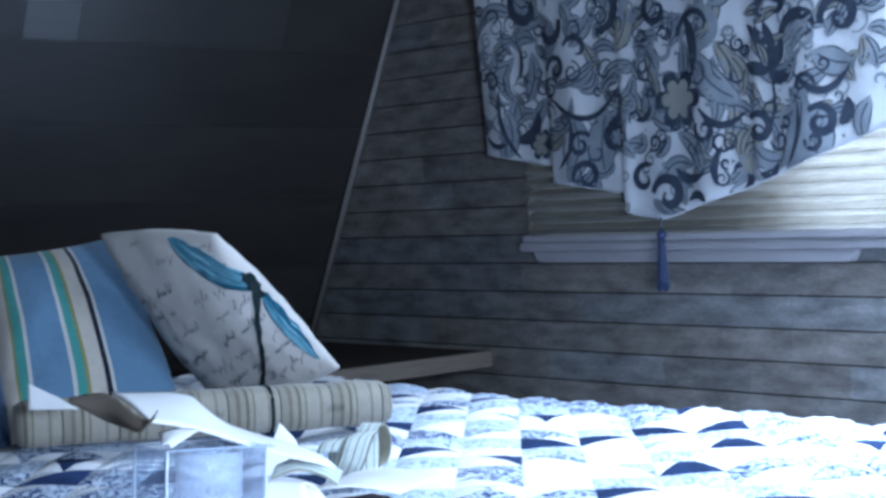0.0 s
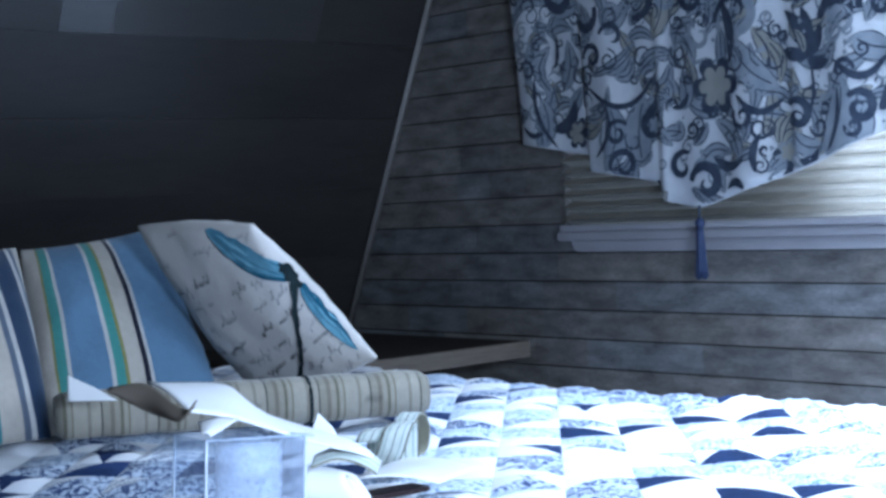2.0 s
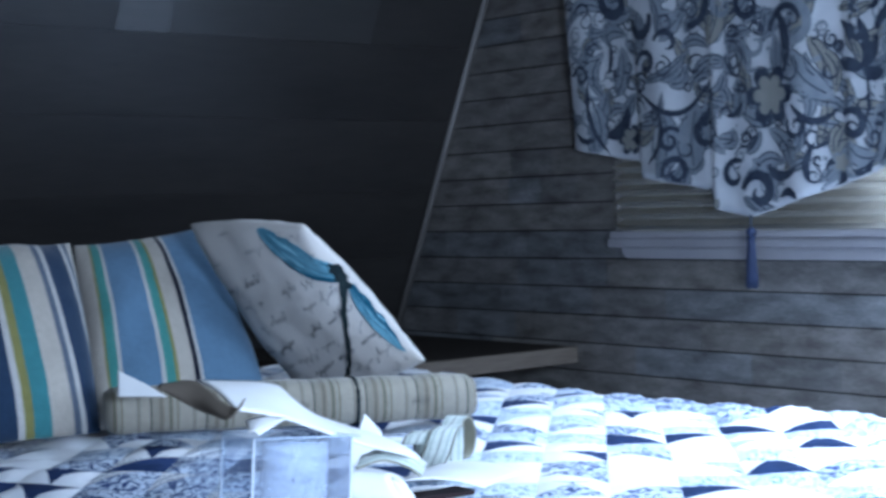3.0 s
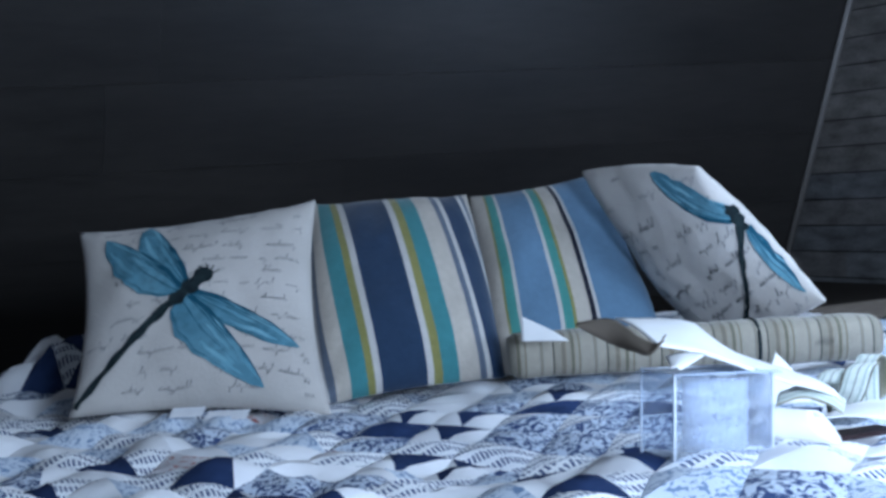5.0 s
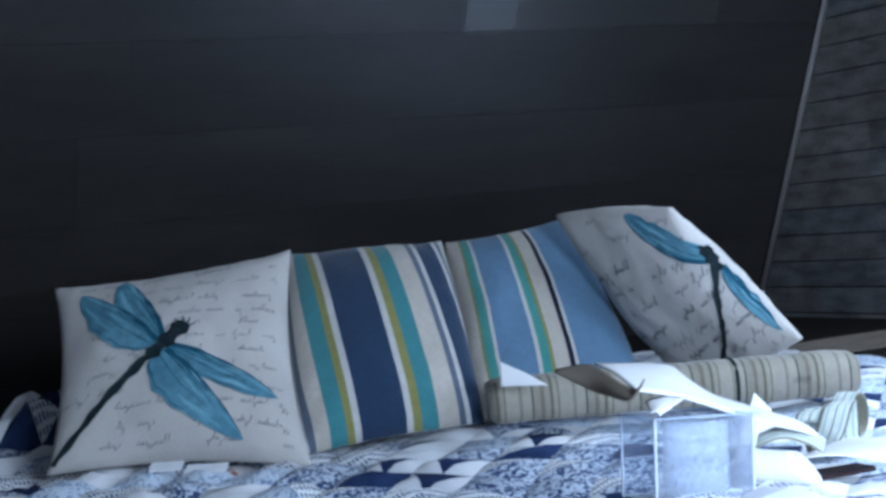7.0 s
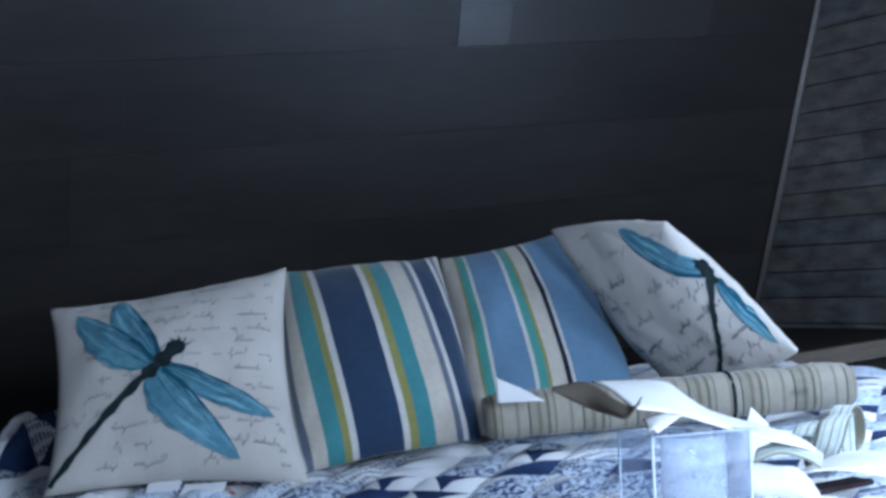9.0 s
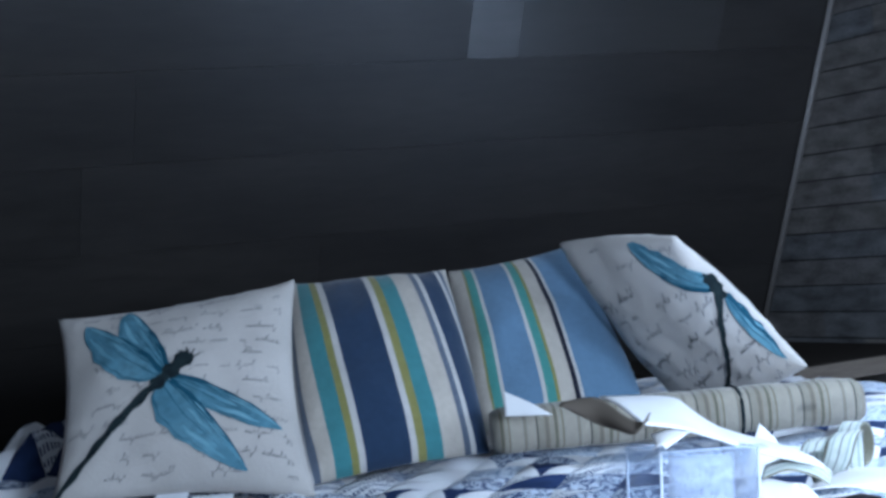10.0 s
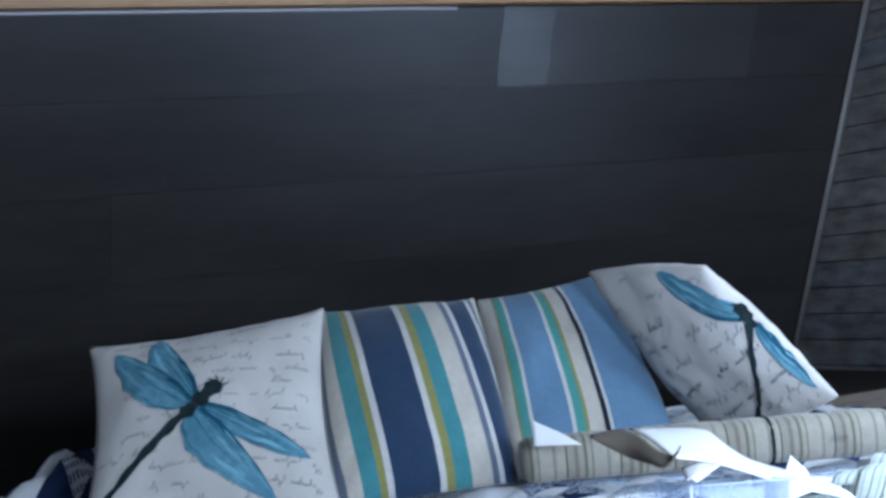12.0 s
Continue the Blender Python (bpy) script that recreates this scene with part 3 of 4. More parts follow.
def dragonfly_pillow(name, corners, thick, label, head, thorax, tail, wings, seed, script_scale=1.0, pinch=0.09, slope=0.0, bow=0.02, girth=1.0):
    at = pillow_surface(*corners, thick, pinch, seed)
    ob = part(name, pillow_mesh(at), M["cream_cloth"])
    tagged(ob, label, "pillow", group="pillows on the bed")
    rnd = random.Random(seed)
    # faded handwriting: looping strokes that spell nothing
    bm = bmesh.new()
    v = 0.05 - slope
    while v < 0.96 + slope:
        u = 0.03 + rnd.random() * 0.25
        bold = rnd.choice((0.0020, 0.0026, 0.0028, 0.0044)) * script_scale
        while u < 0.94:
            size = rnd.uniform(0.009, 0.013) * script_scale
            pts, pen = [], u
            for letter in range(rnd.randint(3, 9)):
                wide, tall = size * rnd.uniform(0.7, 1.3), size * rnd.choice((0.8, 0.9, 1.0, 1.0, 2.3, -1.6))
                for k in range(6):
                    q = 2 * math.pi * k / 6
                    y = tall * (1 - math.cos(q)) / 2
                    pts.append((pen + wide * k / 6 + 0.30 * wide * math.sin(q) + 0.45 * y, y))
                pen += wide
            pts = [(x, v + slope * (x - 0.5) + y + 0.006 * noise.noise((x * 8, v * 20, seed))) for x, y in pts]
            pts = [p for p in pts if 0.03 < p[0] < 0.96 and 0.03 < p[1] < 0.97]
            if rnd.random() < 0.86 and len(pts) > 6:
                strip(bm, pts, lambda s: bold * (0.7 + 0.5 * math.sin(s * 60)), at, 0.0012)
            u = pen + rnd.uniform(0.015, 0.06)
        v += rnd.uniform(0.045, 0.070) * script_scale
    tagged(part("script", bm, M["ink"], ob, "faded grey handwriting"), kind="stuff")
    for base, tip, lead, trail, peak in wings:
        dx, dy = tip[0] - base[0], tip[1] - base[1]
        L = math.hypot(dx, dy)
        g = math.log(0.5) / math.log(peak)
        def rim(s, q):
            # q runs from -1 at the trailing edge to 1 at the leading edge
            fat = lead * math.sin(math.pi * s ** 0.8) ** 0.6 if q > 0 else trail * max(0.0, math.sin(math.pi * s ** g)) ** 0.65
            o = q * fat * (1 + 0.14 * noise.noise((s * 9 + seed, q * 2, peak * 9)))
            return min(base[0] + dx * s - dy / L * o, 0.997), base[1] + dy * s + dx / L * o
        bm = bmesh.new()
        grid = [[bm.verts.new(at(*rim(0.001 + 0.996 * k / 18, c / 4 - 1), 0.0022)) for c in range(9)] for k in range(19)]
        for p, q in zip(grid, grid[1:]):
            for c in range(8):
                bm.faces.new((p[c], p[c + 1], q[c + 1], q[c]))
        wing = part("wing", bm, M["wing"], ob, "printed mottled blue wing")
        bm = bmesh.new()
        side = 1 if abs(lead) < abs(trail) else -1
        for off, w0 in ((0.92, 0.018), (0.50, 0.009), (0.10, 0.006), (-0.30, 0.005), (-0.88, 0.005)):
            strip(bm, [rim(0.03 + 0.92 * k / 16 * (1 if off > 0.5 else 0.8), off * side) for k in range(17)], lambda s: w0 * (1 - 0.75 * s) * (1 + 0.4 * math.sin(s * 23 + off * 9)), at, 0.0030)
        tagged(part("wing_vein", bm, M["vein"], wing), kind="stuff")
        bm = bmesh.new()
        for off, a, b, w0 in ((0.70, 0.35, 0.85, 0.014), (0.30, 0.55, 0.95, 0.018), (-0.12, 0.35, 0.65, 0.012), (-0.60, 0.45, 0.85, 0.020)):
            strip(bm, [rim(a + (b - a) * k / 12, (off + 0.02 * math.sin(k * 0.9 + off * 7)) * side) for k in range(13)], lambda s: w0 * math.sin(math.pi * min(0.98, max(0.02, s))) ** 0.7 + 0.0008, at, 0.0026)
        tagged(part("wing_streak", bm, M["streak"], wing), kind="stuff")
    bm = bmesh.new()
    n = 24
    mid = [(thorax[0] + (tail[0] - thorax[0]) * k / n, thorax[1] + (tail[1] - thorax[1]) * k / n + bow * math.sin(math.pi * k / n) + 0.004 * math.sin(k * 1.7)) for k in range(n + 1)]
    strip(bm, mid, lambda s: (0.036 - 0.012 * s + 0.006 * math.sin(s * 31)) * girth, at, 0.0034)
    strip(bm, [(thorax[0] + (head[0] - thorax[0]) * (k / 10 * 1.8 - 0.6), thorax[1] + (head[1] - thorax[1]) * (k / 10 * 1.8 - 0.6)) for k in range(11)],
          lambda s: (0.062 - 0.03 * abs(s - 0.7) + 0.018 * math.sin(s * 17)) * girth, at, 0.0038)
    for k in range(4):
        a = k * 0.7 - 0.4
        strip(bm, [(min(head[0] + 0.045 * girth * q / 3 * math.cos(a + 0.2 * q), 0.99), head[1] + 0.045 * girth * q / 3 * math.sin(a + 0.2 * q)) for q in range(4)], lambda s: 0.009 - 0.004 * s, at, 0.0036)
    part("insect_body", bm, M["body"], ob, "printed dark dragonfly body")
    return ob


def striped_pillow(name, corners, thick, mat, label, seed):
    at = pillow_surface(*corners, thick, pinch=0.04, seed=seed, side_pinch=-0.03)
    ob = part(name, pillow_mesh(at), mat)
    tagged(ob, label, "pillow", group="pillows on the bed")
    return ob


dragonfly_pillow("dragonfly_pillow", ((0.688, 2.458, 0.632), (1.014, 2.230, 0.618), (1.117, 2.496, 0.926), (0.766, 2.635, 0.900)), 0.055,
                 "cream cushion with blue dragonfly print and faded handwriting", (0.57, 0.58), (0.48, 0.49), (0.025, 0.02),
                 [((0.465, 0.495), (0.125, 0.885), -0.035, -0.140, 0.42), ((0.49, 0.51), (0.315, 0.95), -0.030, -0.105, 0.62),
                  ((0.49, 0.49), (0.935, 0.24), 0.038, 0.080, 0.52), ((0.480, 0.475), (0.768, 0.055), 0.036, 0.150, 0.33)], 3, 1.35, girth=1.2)
lp_thing = bpy.data.objects["dragonfly_pillow"]
for tx, ty, tz, yaw, w in ((0.822, 2.300, 0.640, -32, 0.048), (0.868, 2.262, 0.634, -38, 0.062)):
    bm = box(-w / 2, w / 2, -0.012, 0.012, 0, 0.0012)
    bm.transform(pose(tx, ty, tz, 24, 0, yaw))
    part("care_tag", bm, M["q_white"], lp_thing, "white care tag at the seam", smooth=False)
S1 = [(0.0, PALE), (0.022, SLATE), (0.046, CREAM), (0.125, TEAL), (0.213, OLIVE), (0.252, PALE), (0.288, NAVY), (0.528, PALE), (0.566, OLIVE), (0.612, TEAL), (0.700, CREAM),
      (0.815, SLATE), (0.848, PALE), (0.878, NAVY)]
S2 = [(0.0, CREAM), (0.076, OLIVE), (0.088, GREEN), (0.140, PALE), (0.160, MIST), (0.360, PALE), (0.386, GREEN), (0.440, OLIVE), (0.458, CREAM),
      (0.548, BLACK), (0.580, PALE), (0.598, MIST)]
striped_pillow("striped_pillow", ((1.019, 2.296, 0.624), (1.302, 2.235, 0.640), (1.375, 2.467, 0.917), (1.123, 2.549, 0.920)), 0.06, striped("navy_teal_stripe", S1, slant=0.14),
               "cushion with navy, teal and cream woven stripes", 11)
striped_pillow("striped_pillow", ((1.350, 2.335, 0.628), (1.634, 2.276, 0.628), (1.632, 2.474, 0.937), (1.410, 2.522, 0.912)), 0.06, striped("mist_blue_stripe", S2, slant=-0.014),
               "cushion with slate blue, green and cream woven stripes", 17)
dragonfly_pillow("dragonfly_pillow", ((1.742, 2.318, 0.628), (1.778, 2.056, 0.717), (1.581, 2.094, 0.938), (1.531, 2.347, 0.943)), 0.045,
                 "cream dragonfly cushion leaning over in the corner", (1.0, 0.73), (0.98, 0.64), (0.53, 0.13),
                 [((0.975, 0.66), (0.64, 0.985), -0.118, -0.032, 0.45), ((0.985, 0.61), (0.98, 0.11), 0.012, 0.045, 0.5)], 29, 1.9, pinch=-0.04, slope=0.16, bow=-0.085, girth=0.8)

# ---- things lying on the quilt ----
TICK = [(0.0, (0.244, 0.224, 0.179)), (0.10, (0.123, 0.114, 0.080)), (0.16, (0.259, 0.239, 0.191)), (0.24, (0.145, 0.130, 0.093)), (0.27, (0.275, 0.253, 0.206)), (0.52, (0.185, 0.167, 0.134)),
        (0.58, (0.268, 0.246, 0.199)), (0.76, (0.056, 0.053, 0.044)), (0.79, (0.224, 0.207, 0.165)), (0.92, (0.158, 0.137, 0.105))]
bolster_a, bolster_b = Vector((1.290, 2.196, 0.676)), Vector((1.812, 1.985, 0.664))


def bolster_at(u, v):
    p = bolster_a.lerp(bolster_b, u)
    side = (bolster_b - bolster_a).normalized().cross(Vector((0, 0, 1)))
    e = min(1.0, min(u, 1 - u) / 0.05)
    r = 0.78 + 0.22 * math.sqrt(1 - (1 - e) ** 2)
    a = 2 * math.pi * v
    c, s = math.cos(a), math.sin(a)
    q = 1.0 / max(abs(c) ** 3 + abs(s) ** 3, 1e-6) ** (1 / 3.0)
    wr = 0.97 + 0.05 * noise.noise((u * 9, v * 3, 1)) + 0.075 * abs(math.sin(math.pi * (u * 7.0 - 0.76))) ** 0.6 * (0.4 + 0.6 * u)
    return p + r * q * wr * (0.042 * c * side + 0.0345 * s * Vector((0, 0, 1)))


bolster = part("rolled_blanket", sheet(bolster_at, 60, 24), striped("beige_ticking", TICK, repeat=7.0))
bmesh_tmp = bmesh.new()
bmesh_tmp.from_mesh(bolster.data)
bmesh.ops.remove_doubles(bmesh_tmp, verts=list(bmesh_tmp.verts), dist=0.0005)
bmesh.ops.holes_fill(bmesh_tmp, edges=[e for e in bmesh_tmp.edges if e.is_boundary])
bmesh_tmp.to_mesh(bolster.data)
bmesh_tmp.free()
tagged(bolster, "rolled beige ticking-striped blanket lying on the quilt", "blanket")
bm = bmesh.new()
tube(bm, [bolster_at(0.66, k / 24) * 1.0 for k in range(25)], 0.003, 6)
part("tie", bm, M["body"], bolster, "dark thin tie")

# clear acetate box
BOX_AT = (1.054, 1.370, 0.668)
cbox = empty("clear_box", "open clear acetate gift box standing on the quilt", "box", at=BOX_AT)
W, D, Hh = 0.104, 0.066, 0.080
spin_box = Matrix.Translation(BOX_AT) @ Matrix.Rotation(radians(-6), 4, "Z") @ Matrix.Rotation(radians(4), 4, "Y")


def box_panel(name, b, mat):
    bm = box(*b)
    bm.transform(spin_box)
    return keep(part(name, bm, mat, smooth=False), cbox)


box_panel("front_panel", (-W / 2, W / 2, -D / 2, -D / 2 + 0.0008, 0, Hh), M["clear"])
box_panel("back_panel", (-W / 2, W / 2, D / 2 - 0.0008, D / 2, 0, Hh), M["clear"])
box_panel("side_panel", (-W / 2, -W / 2 + 0.0008, -D / 2 + 0.001, D / 2 - 0.001, 0, Hh), M["clear"])
box_panel("side_panel", (W / 2 - 0.0008, W / 2, -D / 2 + 0.001, D / 2 - 0.001, 0, Hh), M["frost"])
box_panel("base", (-W / 2 + 0.001, W / 2 - 0.001, -D / 2 + 0.001, D / 2 - 0.001, 0, 0.0008), M["clear"])
# thin pale tubes paint the glints on the clear folds and rims
for sx, sy in ((-1, -1), (1, -1), (-1, 1), (1, 1)):
    bm = tube(bmesh.new(), [(sx * W / 2, sy * D / 2, Hh * k / 4) for k in range(5)], 0.0014, 6)
    bm.transform(spin_box)
    keep(part("fold_edge", bm, M["edge"]), cbox)
for s in (-1, 1):
    bm = tube(bmesh.new(), [(-W / 2 + W * k / 4, s * D / 2, Hh) for k in range(5)], 0.0009, 6)
    bm.transform(spin_box)
    keep(part("fold_edge", bm, M["edge"]), cbox)
bm = sheet(lambda u, v: (0.008 + 0.036 * math.cos(math.pi * (1.05 + 0.9 * u)), 0.028 * math.sin(math.pi * (1.05 + 0.9 * u)) + 0.002, 0.004 + v * 0.070), 16, 4, 0.0006)
bm.transform(spin_box)
keep(part("liner", bm, M["frost"]), cbox)
for name, fn in (("flap", lambda u, v: (-W / 2 - 0.040 * u, -D / 2 + D * v, Hh - 0.045 * u * u - 0.008 * u)),
                 ("flap", lambda u, v: (-W / 2 + W * v, -D / 2 - 0.018 * u, Hh + 0.012 * u * (1 - u)))):
    bm = sheet(fn, 8, 2, 0.0006)
    bm.transform(spin_box)
    keep(part(name, bm, M["clear"]), cbox)


def quad_sheet(a, b, c, d, curl):
    a, b, c, d = map(Vector, (a, b, c, d))
    return lambda u, v: a * (1 - u) * (1 - v) + b * u * (1 - v) + c * u * v + d * (1 - u) * v + curl(u, v)


def edge_curve(pts):
    """A smooth curve through evenly spaced control points."""
    pts = [Vector(p) for p in pts]
    ends = [pts[0] * 2 - pts[1]] + pts + [pts[-1] * 2 - pts[-2]]
    def at(u):
        k = min(int(u * (len(pts) - 1)), len(pts) - 2)
        s = u * (len(pts) - 1) - k
        a, b, c, d = ends[k:k + 4]
        return 0.5 * ((2 * b) + (c - a) * s + (2 * a - 5 * b + 4 * c - d) * s * s + (3 * b - a - 3 * c + d) * s ** 3)
    return at


def between(front, back, bulge):
    """A sheet spanned by two curves; bulge(u, v) is added to it."""
    f, b = edge_curve(front), edge_curve(back)
    return lambda u, v: f(u).lerp(b(u), v) + Vector(bulge(u, v))


# papers
big = part("paper_sheet", sheet(between([(0.982, 1.334, 0.783), (1.037, 1.340, 0.768), (1.140, 1.366, 0.730), (1.231, 1.397, 0.701), (1.262, 1.415, 0.680)],
                                        [(1.004, 1.436, 0.800), (1.090, 1.437, 0.788), (1.122, 1.431, 0.759), (1.233, 1.430, 0.714), (1.284, 1.437, 0.683)],
                                        lambda u, v: (0, 0, 0.004 * math.sin(math.pi * v))), 40, 12, 0.0018), M["paper"])
tagged(big, "long curling strip of stiff white paper across the clear box", "paper", group="papers on the quilt")
part("curled_end", sheet(between([(0.966, 1.444, 0.794), (0.972, 1.396, 0.780), (0.969, 1.353, 0.776), (0.968, 1.325, 0.775), (0.980, 1.319, 0.787)],
                                 [(0.971, 1.453, 0.798), (0.996, 1.429, 0.800), (0.982, 1.357, 0.787), (0.983, 1.334, 0.784), (0.984, 1.323, 0.793)],
                                 lambda u, v: (-0.006 * math.sin(math.pi * v), -0.006 * math.sin(math.pi * v), 0)), 30, 10, 0.0014), M["kraft"], big, "dark grey-brown underside of the curled end")
part("folded_corner", sheet(quad_sheet((1.000, 1.348, 0.768), (1.033, 1.331, 0.768), (0.990, 1.312, 0.759), (0.984, 1.316, 0.761), lambda u, v: Vector((0, 0, 0.003 * math.sin(math.pi * u)))), 8, 6, 0.001), M["paper"], big)
for lab, cs, lift in (("white envelope corner resting on the rolled blanket", ((1.268, 2.112, 0.706), (1.320, 2.066, 0.704), (1.302, 2.092, 0.722), (1.276, 2.124, 0.741)), 0.0),
                      ("small white paper corner sticking up", ((1.290, 1.603, 0.660), (1.350, 1.578, 0.660), (1.341, 1.599, 0.700), (1.327, 1.607, 0.718)), 0.0),
                      ("loose white sheet lying on the quilt", ((1.236, 1.428, 0.672), (1.345, 1.415, 0.652), (1.458, 1.469, 0.645), (1.429, 1.583, 0.648)), 0.006)):
    ob = part("paper_sheet", sheet(quad_sheet(*cs, lambda u, v: Vector((0, 0, lift * math.sin(math.pi * u) + 0.6 * lift * math.sin(2.2 * v)))), 14, 14, 0.0012), M["paper"])
    tagged(ob, lab, "paper", group="papers on the quilt")
# thin dark slab added as the shade under the loose sheet
shade_slab = part("booklet", box(-0.050, 0.050, -0.018, 0.018, 0.0, 0.006, 0.001), M["sheet_shade"], smooth=False)
shade_slab.matrix_world = pose(1.316, 1.476, 0.636, 0, 0, -4)
tagged(shade_slab, "dark red slab standing in for the shade under loose papers", "booklet")


def roll(name, at, yaw, tilt, r_out, r_in, length, mat, label):
    prof = [(r_in, 0), (r_out, 0), (r_out, length), (r_in, length)]
    bm = bmesh.new()
    uvl = bm.loops.layers.uv.new("UVMap")
    n = 36
    rings = [[bm.verts.new((x, r * math.cos(2 * math.pi * k / n), r * math.sin(2 * math.pi * k / n))) for k in range(n)] for r, x in prof]
    for p in range(4):
        A, B = rings[p], rings[(p + 1) % 4]
        for k in range(n):
            f = bm.faces.new((A[k], A[(k + 1) % n], B[(k + 1) % n], B[k]))
            for lp, v in zip(f.loops, (0.1, 0.1, 0.9, 0.9) if p == 1 else (0.0, 0.0, 0.05, 0.05)):
                lp[uvl].uv = (v, 0.5)
    bmesh.ops.recalc_face_normals(bm, faces=list(bm.faces))
    ob = part(name, bm, mat, smooth=False)
    ob.matrix_world = pose(*at, 0, tilt, yaw)
    return tagged(ob, label, "roll", group="rolls beside the box")


RIB = [(0.0, (0.24, 0.23, 0.17)), (0.07, (0.55, 0.60, 0.56)), (0.2, (0.30, 0.36, 0.33)), (0.25, (0.60, 0.64, 0.60)), (0.48, (0.12, 0.14, 0.13)), (0.52, (0.62, 0.66, 0.62)), (0.75, (0.34, 0.42, 0.38)), (0.8, (0.60, 0.64, 0.62)), (0.93, (0.09, 0.085, 0.06))]
rib = striped("pale_green_ribbon", RIB)
ax_r, up_r = Vector((math.cos(radians(-42)), math.sin(radians(-42)), 0.06)).normalized(), Vector((0, 0, 1))
side_r = ax_r.cross(up_r)


def ribbon_at(u, v):
    a = 2 * math.pi * 1.75 * u + 0.4
    r = 0.022 + 0.007 * u + 0.003 * math.sin(3 * a)
    return Vector((1.378, 1.606, 0.668)) + ax_r * (0.052 * u + 0.034 * v + 0.006 * math.sin(a)) + r * (math.cos(a) * side_r + math.sin(a) * up_r)


tagged(part("ribbon_curl", sheet(ribbon_at, 70, 6, 0.0012), striped("pale_green_ribbon_band", RIB, axis="Y")), "loosely curled pale green striped ribbon among the papers", "ribbon")
roll("ribbon_roll", (1.490, 1.650, 0.668), -64, 0, 0.027, 0.0245, 0.026, rib, "loose end of pale green striped ribbon, rolled")
ax_p = Vector((math.cos(radians(-50)), math.sin(radians(-50)), -0.05)).normalized()
side_p = ax_p.cross(up_r)


def paper_curl_at(u, v):
    a = 2 * math.pi * 1.3 * u + 2.2
    r = (0.012 + 0.0075 * u) * (1.05 - 0.1 * v)
    return Vector((1.136, 1.372, 0.684)) + ax_p * (0.048 * v + 0.010 * u * (v - 0.5) - 0.012 * v * math.sin(a)) + r * (1.15 * math.cos(a) * side_p + 0.95 * math.sin(a) * up_r)


tagged(part("paper_curl", sheet(paper_curl_at, 60, 5, 0.0010), M["paper"]), "loosely rolled white paper lying beside the clear box", "paper", group="papers on the quilt")

band = part("ribbon_strip", sheet(between([(1.149, 1.383, 0.701), (1.185, 1.387, 0.704), (1.214, 1.383, 0.694), (1.233, 1.384, 0.682)],
                                           [(1.185, 1.421, 0.707), (1.222, 1.424, 0.710), (1.253, 1.419, 0.698), (1.264, 1.413, 0.685)], lambda u, v: (0, 0, 0.003 * math.sin(math.pi * v))), 24, 8, 0.001),
            striped("pale_green_ribbon_flat", RIB, axis="Y"))
tagged(band, "flat pale green striped ribbon draped over the rolled paper", "ribbon")

# ---- valance ----
VX = 2.945
HEM = [(2.925, 1.095), (2.705, 1.056), (2.692, 1.017), (2.466, 0.981), (2.458, 0.938), (2.352, 0.918), (2.063, 0.994), (1.765, 1.094)]


def hem(y):
    for (ya, za), (yb, zb) in zip(HEM, HEM[1:]):
        if yb <= y <= ya:
            return za + (zb - za) * (ya - y) / (ya - yb)
    return HEM[0][1] if y > HEM[0][0] else HEM[-1][1]


def fold(y, z):
    d = min(1.0, max(0.0, (1.56 - z) / 0.4))
    s = 0.007 * math.sin(y * 19 + 0.9 * math.sin(y * 9)) + 0.003 * math.sin(y * 47 + 1.3)
    step = -0.012 / (1 + math.exp(-(y - 2.698) * 400)) * -1 + 0.012 / (1 + math.exp(-(y - 2.462) * 300)) + 0.008 / (1 + math.exp(-(y - 2.09) * 300))
    return (0.35 + 0.65 * d) * s + step * d


def valance_at(y, z, lift=0.0):
    top = max(0.0, (z - 1.54) / 0.05)
    return Vector((VX + fold(y, z) * (1 - min(1, top)) + (GX - 0.004 - VX) * min(1, top) ** 2 - lift, y, z))


val = part("valance", sheet(lambda u, v: valance_at(2.925 - 1.16 * u, hem(2.925 - 1.16 * u) + v * (1.59 - hem(2.925 - 1.16 * u))), 180, 30, 0.0016), M["val_ground"])
tagged(val, "white window valance with navy and grey scroll print", "curtain")
PRINT = {k: bmesh.new() for k in ("val_navy", "val_blue", "val_sage")}


def on_cloth(y, z, lift):
    return valance_at(min(max(y, 1.767), 2.923), max(z, hem(min(max(y, 1.767), 2.923)) + 0.003), lift + 0.0008)


def scroll(y, z, r, turns, start, way, width, key="val_navy", layer=0):
    n = int(22 * turns)
    pts = []
    for k in range(n + 1):
        s = k / n
        a = start + way * 2 * math.pi * turns * s
        q = r * (1 - 0.82 * s)
        pts.append((y - q * math.cos(a), z + q * math.sin(a)))
    strip(PRINT[key], pts, lambda s: width * (0.35 + 0.9 * math.sin(math.pi * min(1, s + 0.12)) ** 0.8), on_cloth, 0.0024 + 0.0006 * layer)


def frond(y0, z0, y1, z1, width, bend, key="val_blue", layer=0):
    leaf_shape(PRINT[key], on_cloth, (y0, z0), (y1, z1), width, 0.0021 + 0.0006 * layer, bend, 14, 0.1)
    if key != "val_navy" and width > 0.014:
        leaf_shape(PRINT["val_navy"], on_cloth, (y0, z0), (y1, z1), width * 1.0 + 0.007, 0.0019 + 0.0006 * layer, bend, 14, 0.1)
        strip(PRINT["val_navy"], [(y0 + (y1 - y0) * k / 8 - (z1 - z0) * bend * math.sin(math.pi * k / 8), z0 + (z1 - z0) * k / 8 + (y1 - y0) * bend * math.sin(math.pi * k / 8)) for k in range(1, 8)],
              lambda s: 0.0035, on_cloth, 0.0025 + 0.0006 * layer)


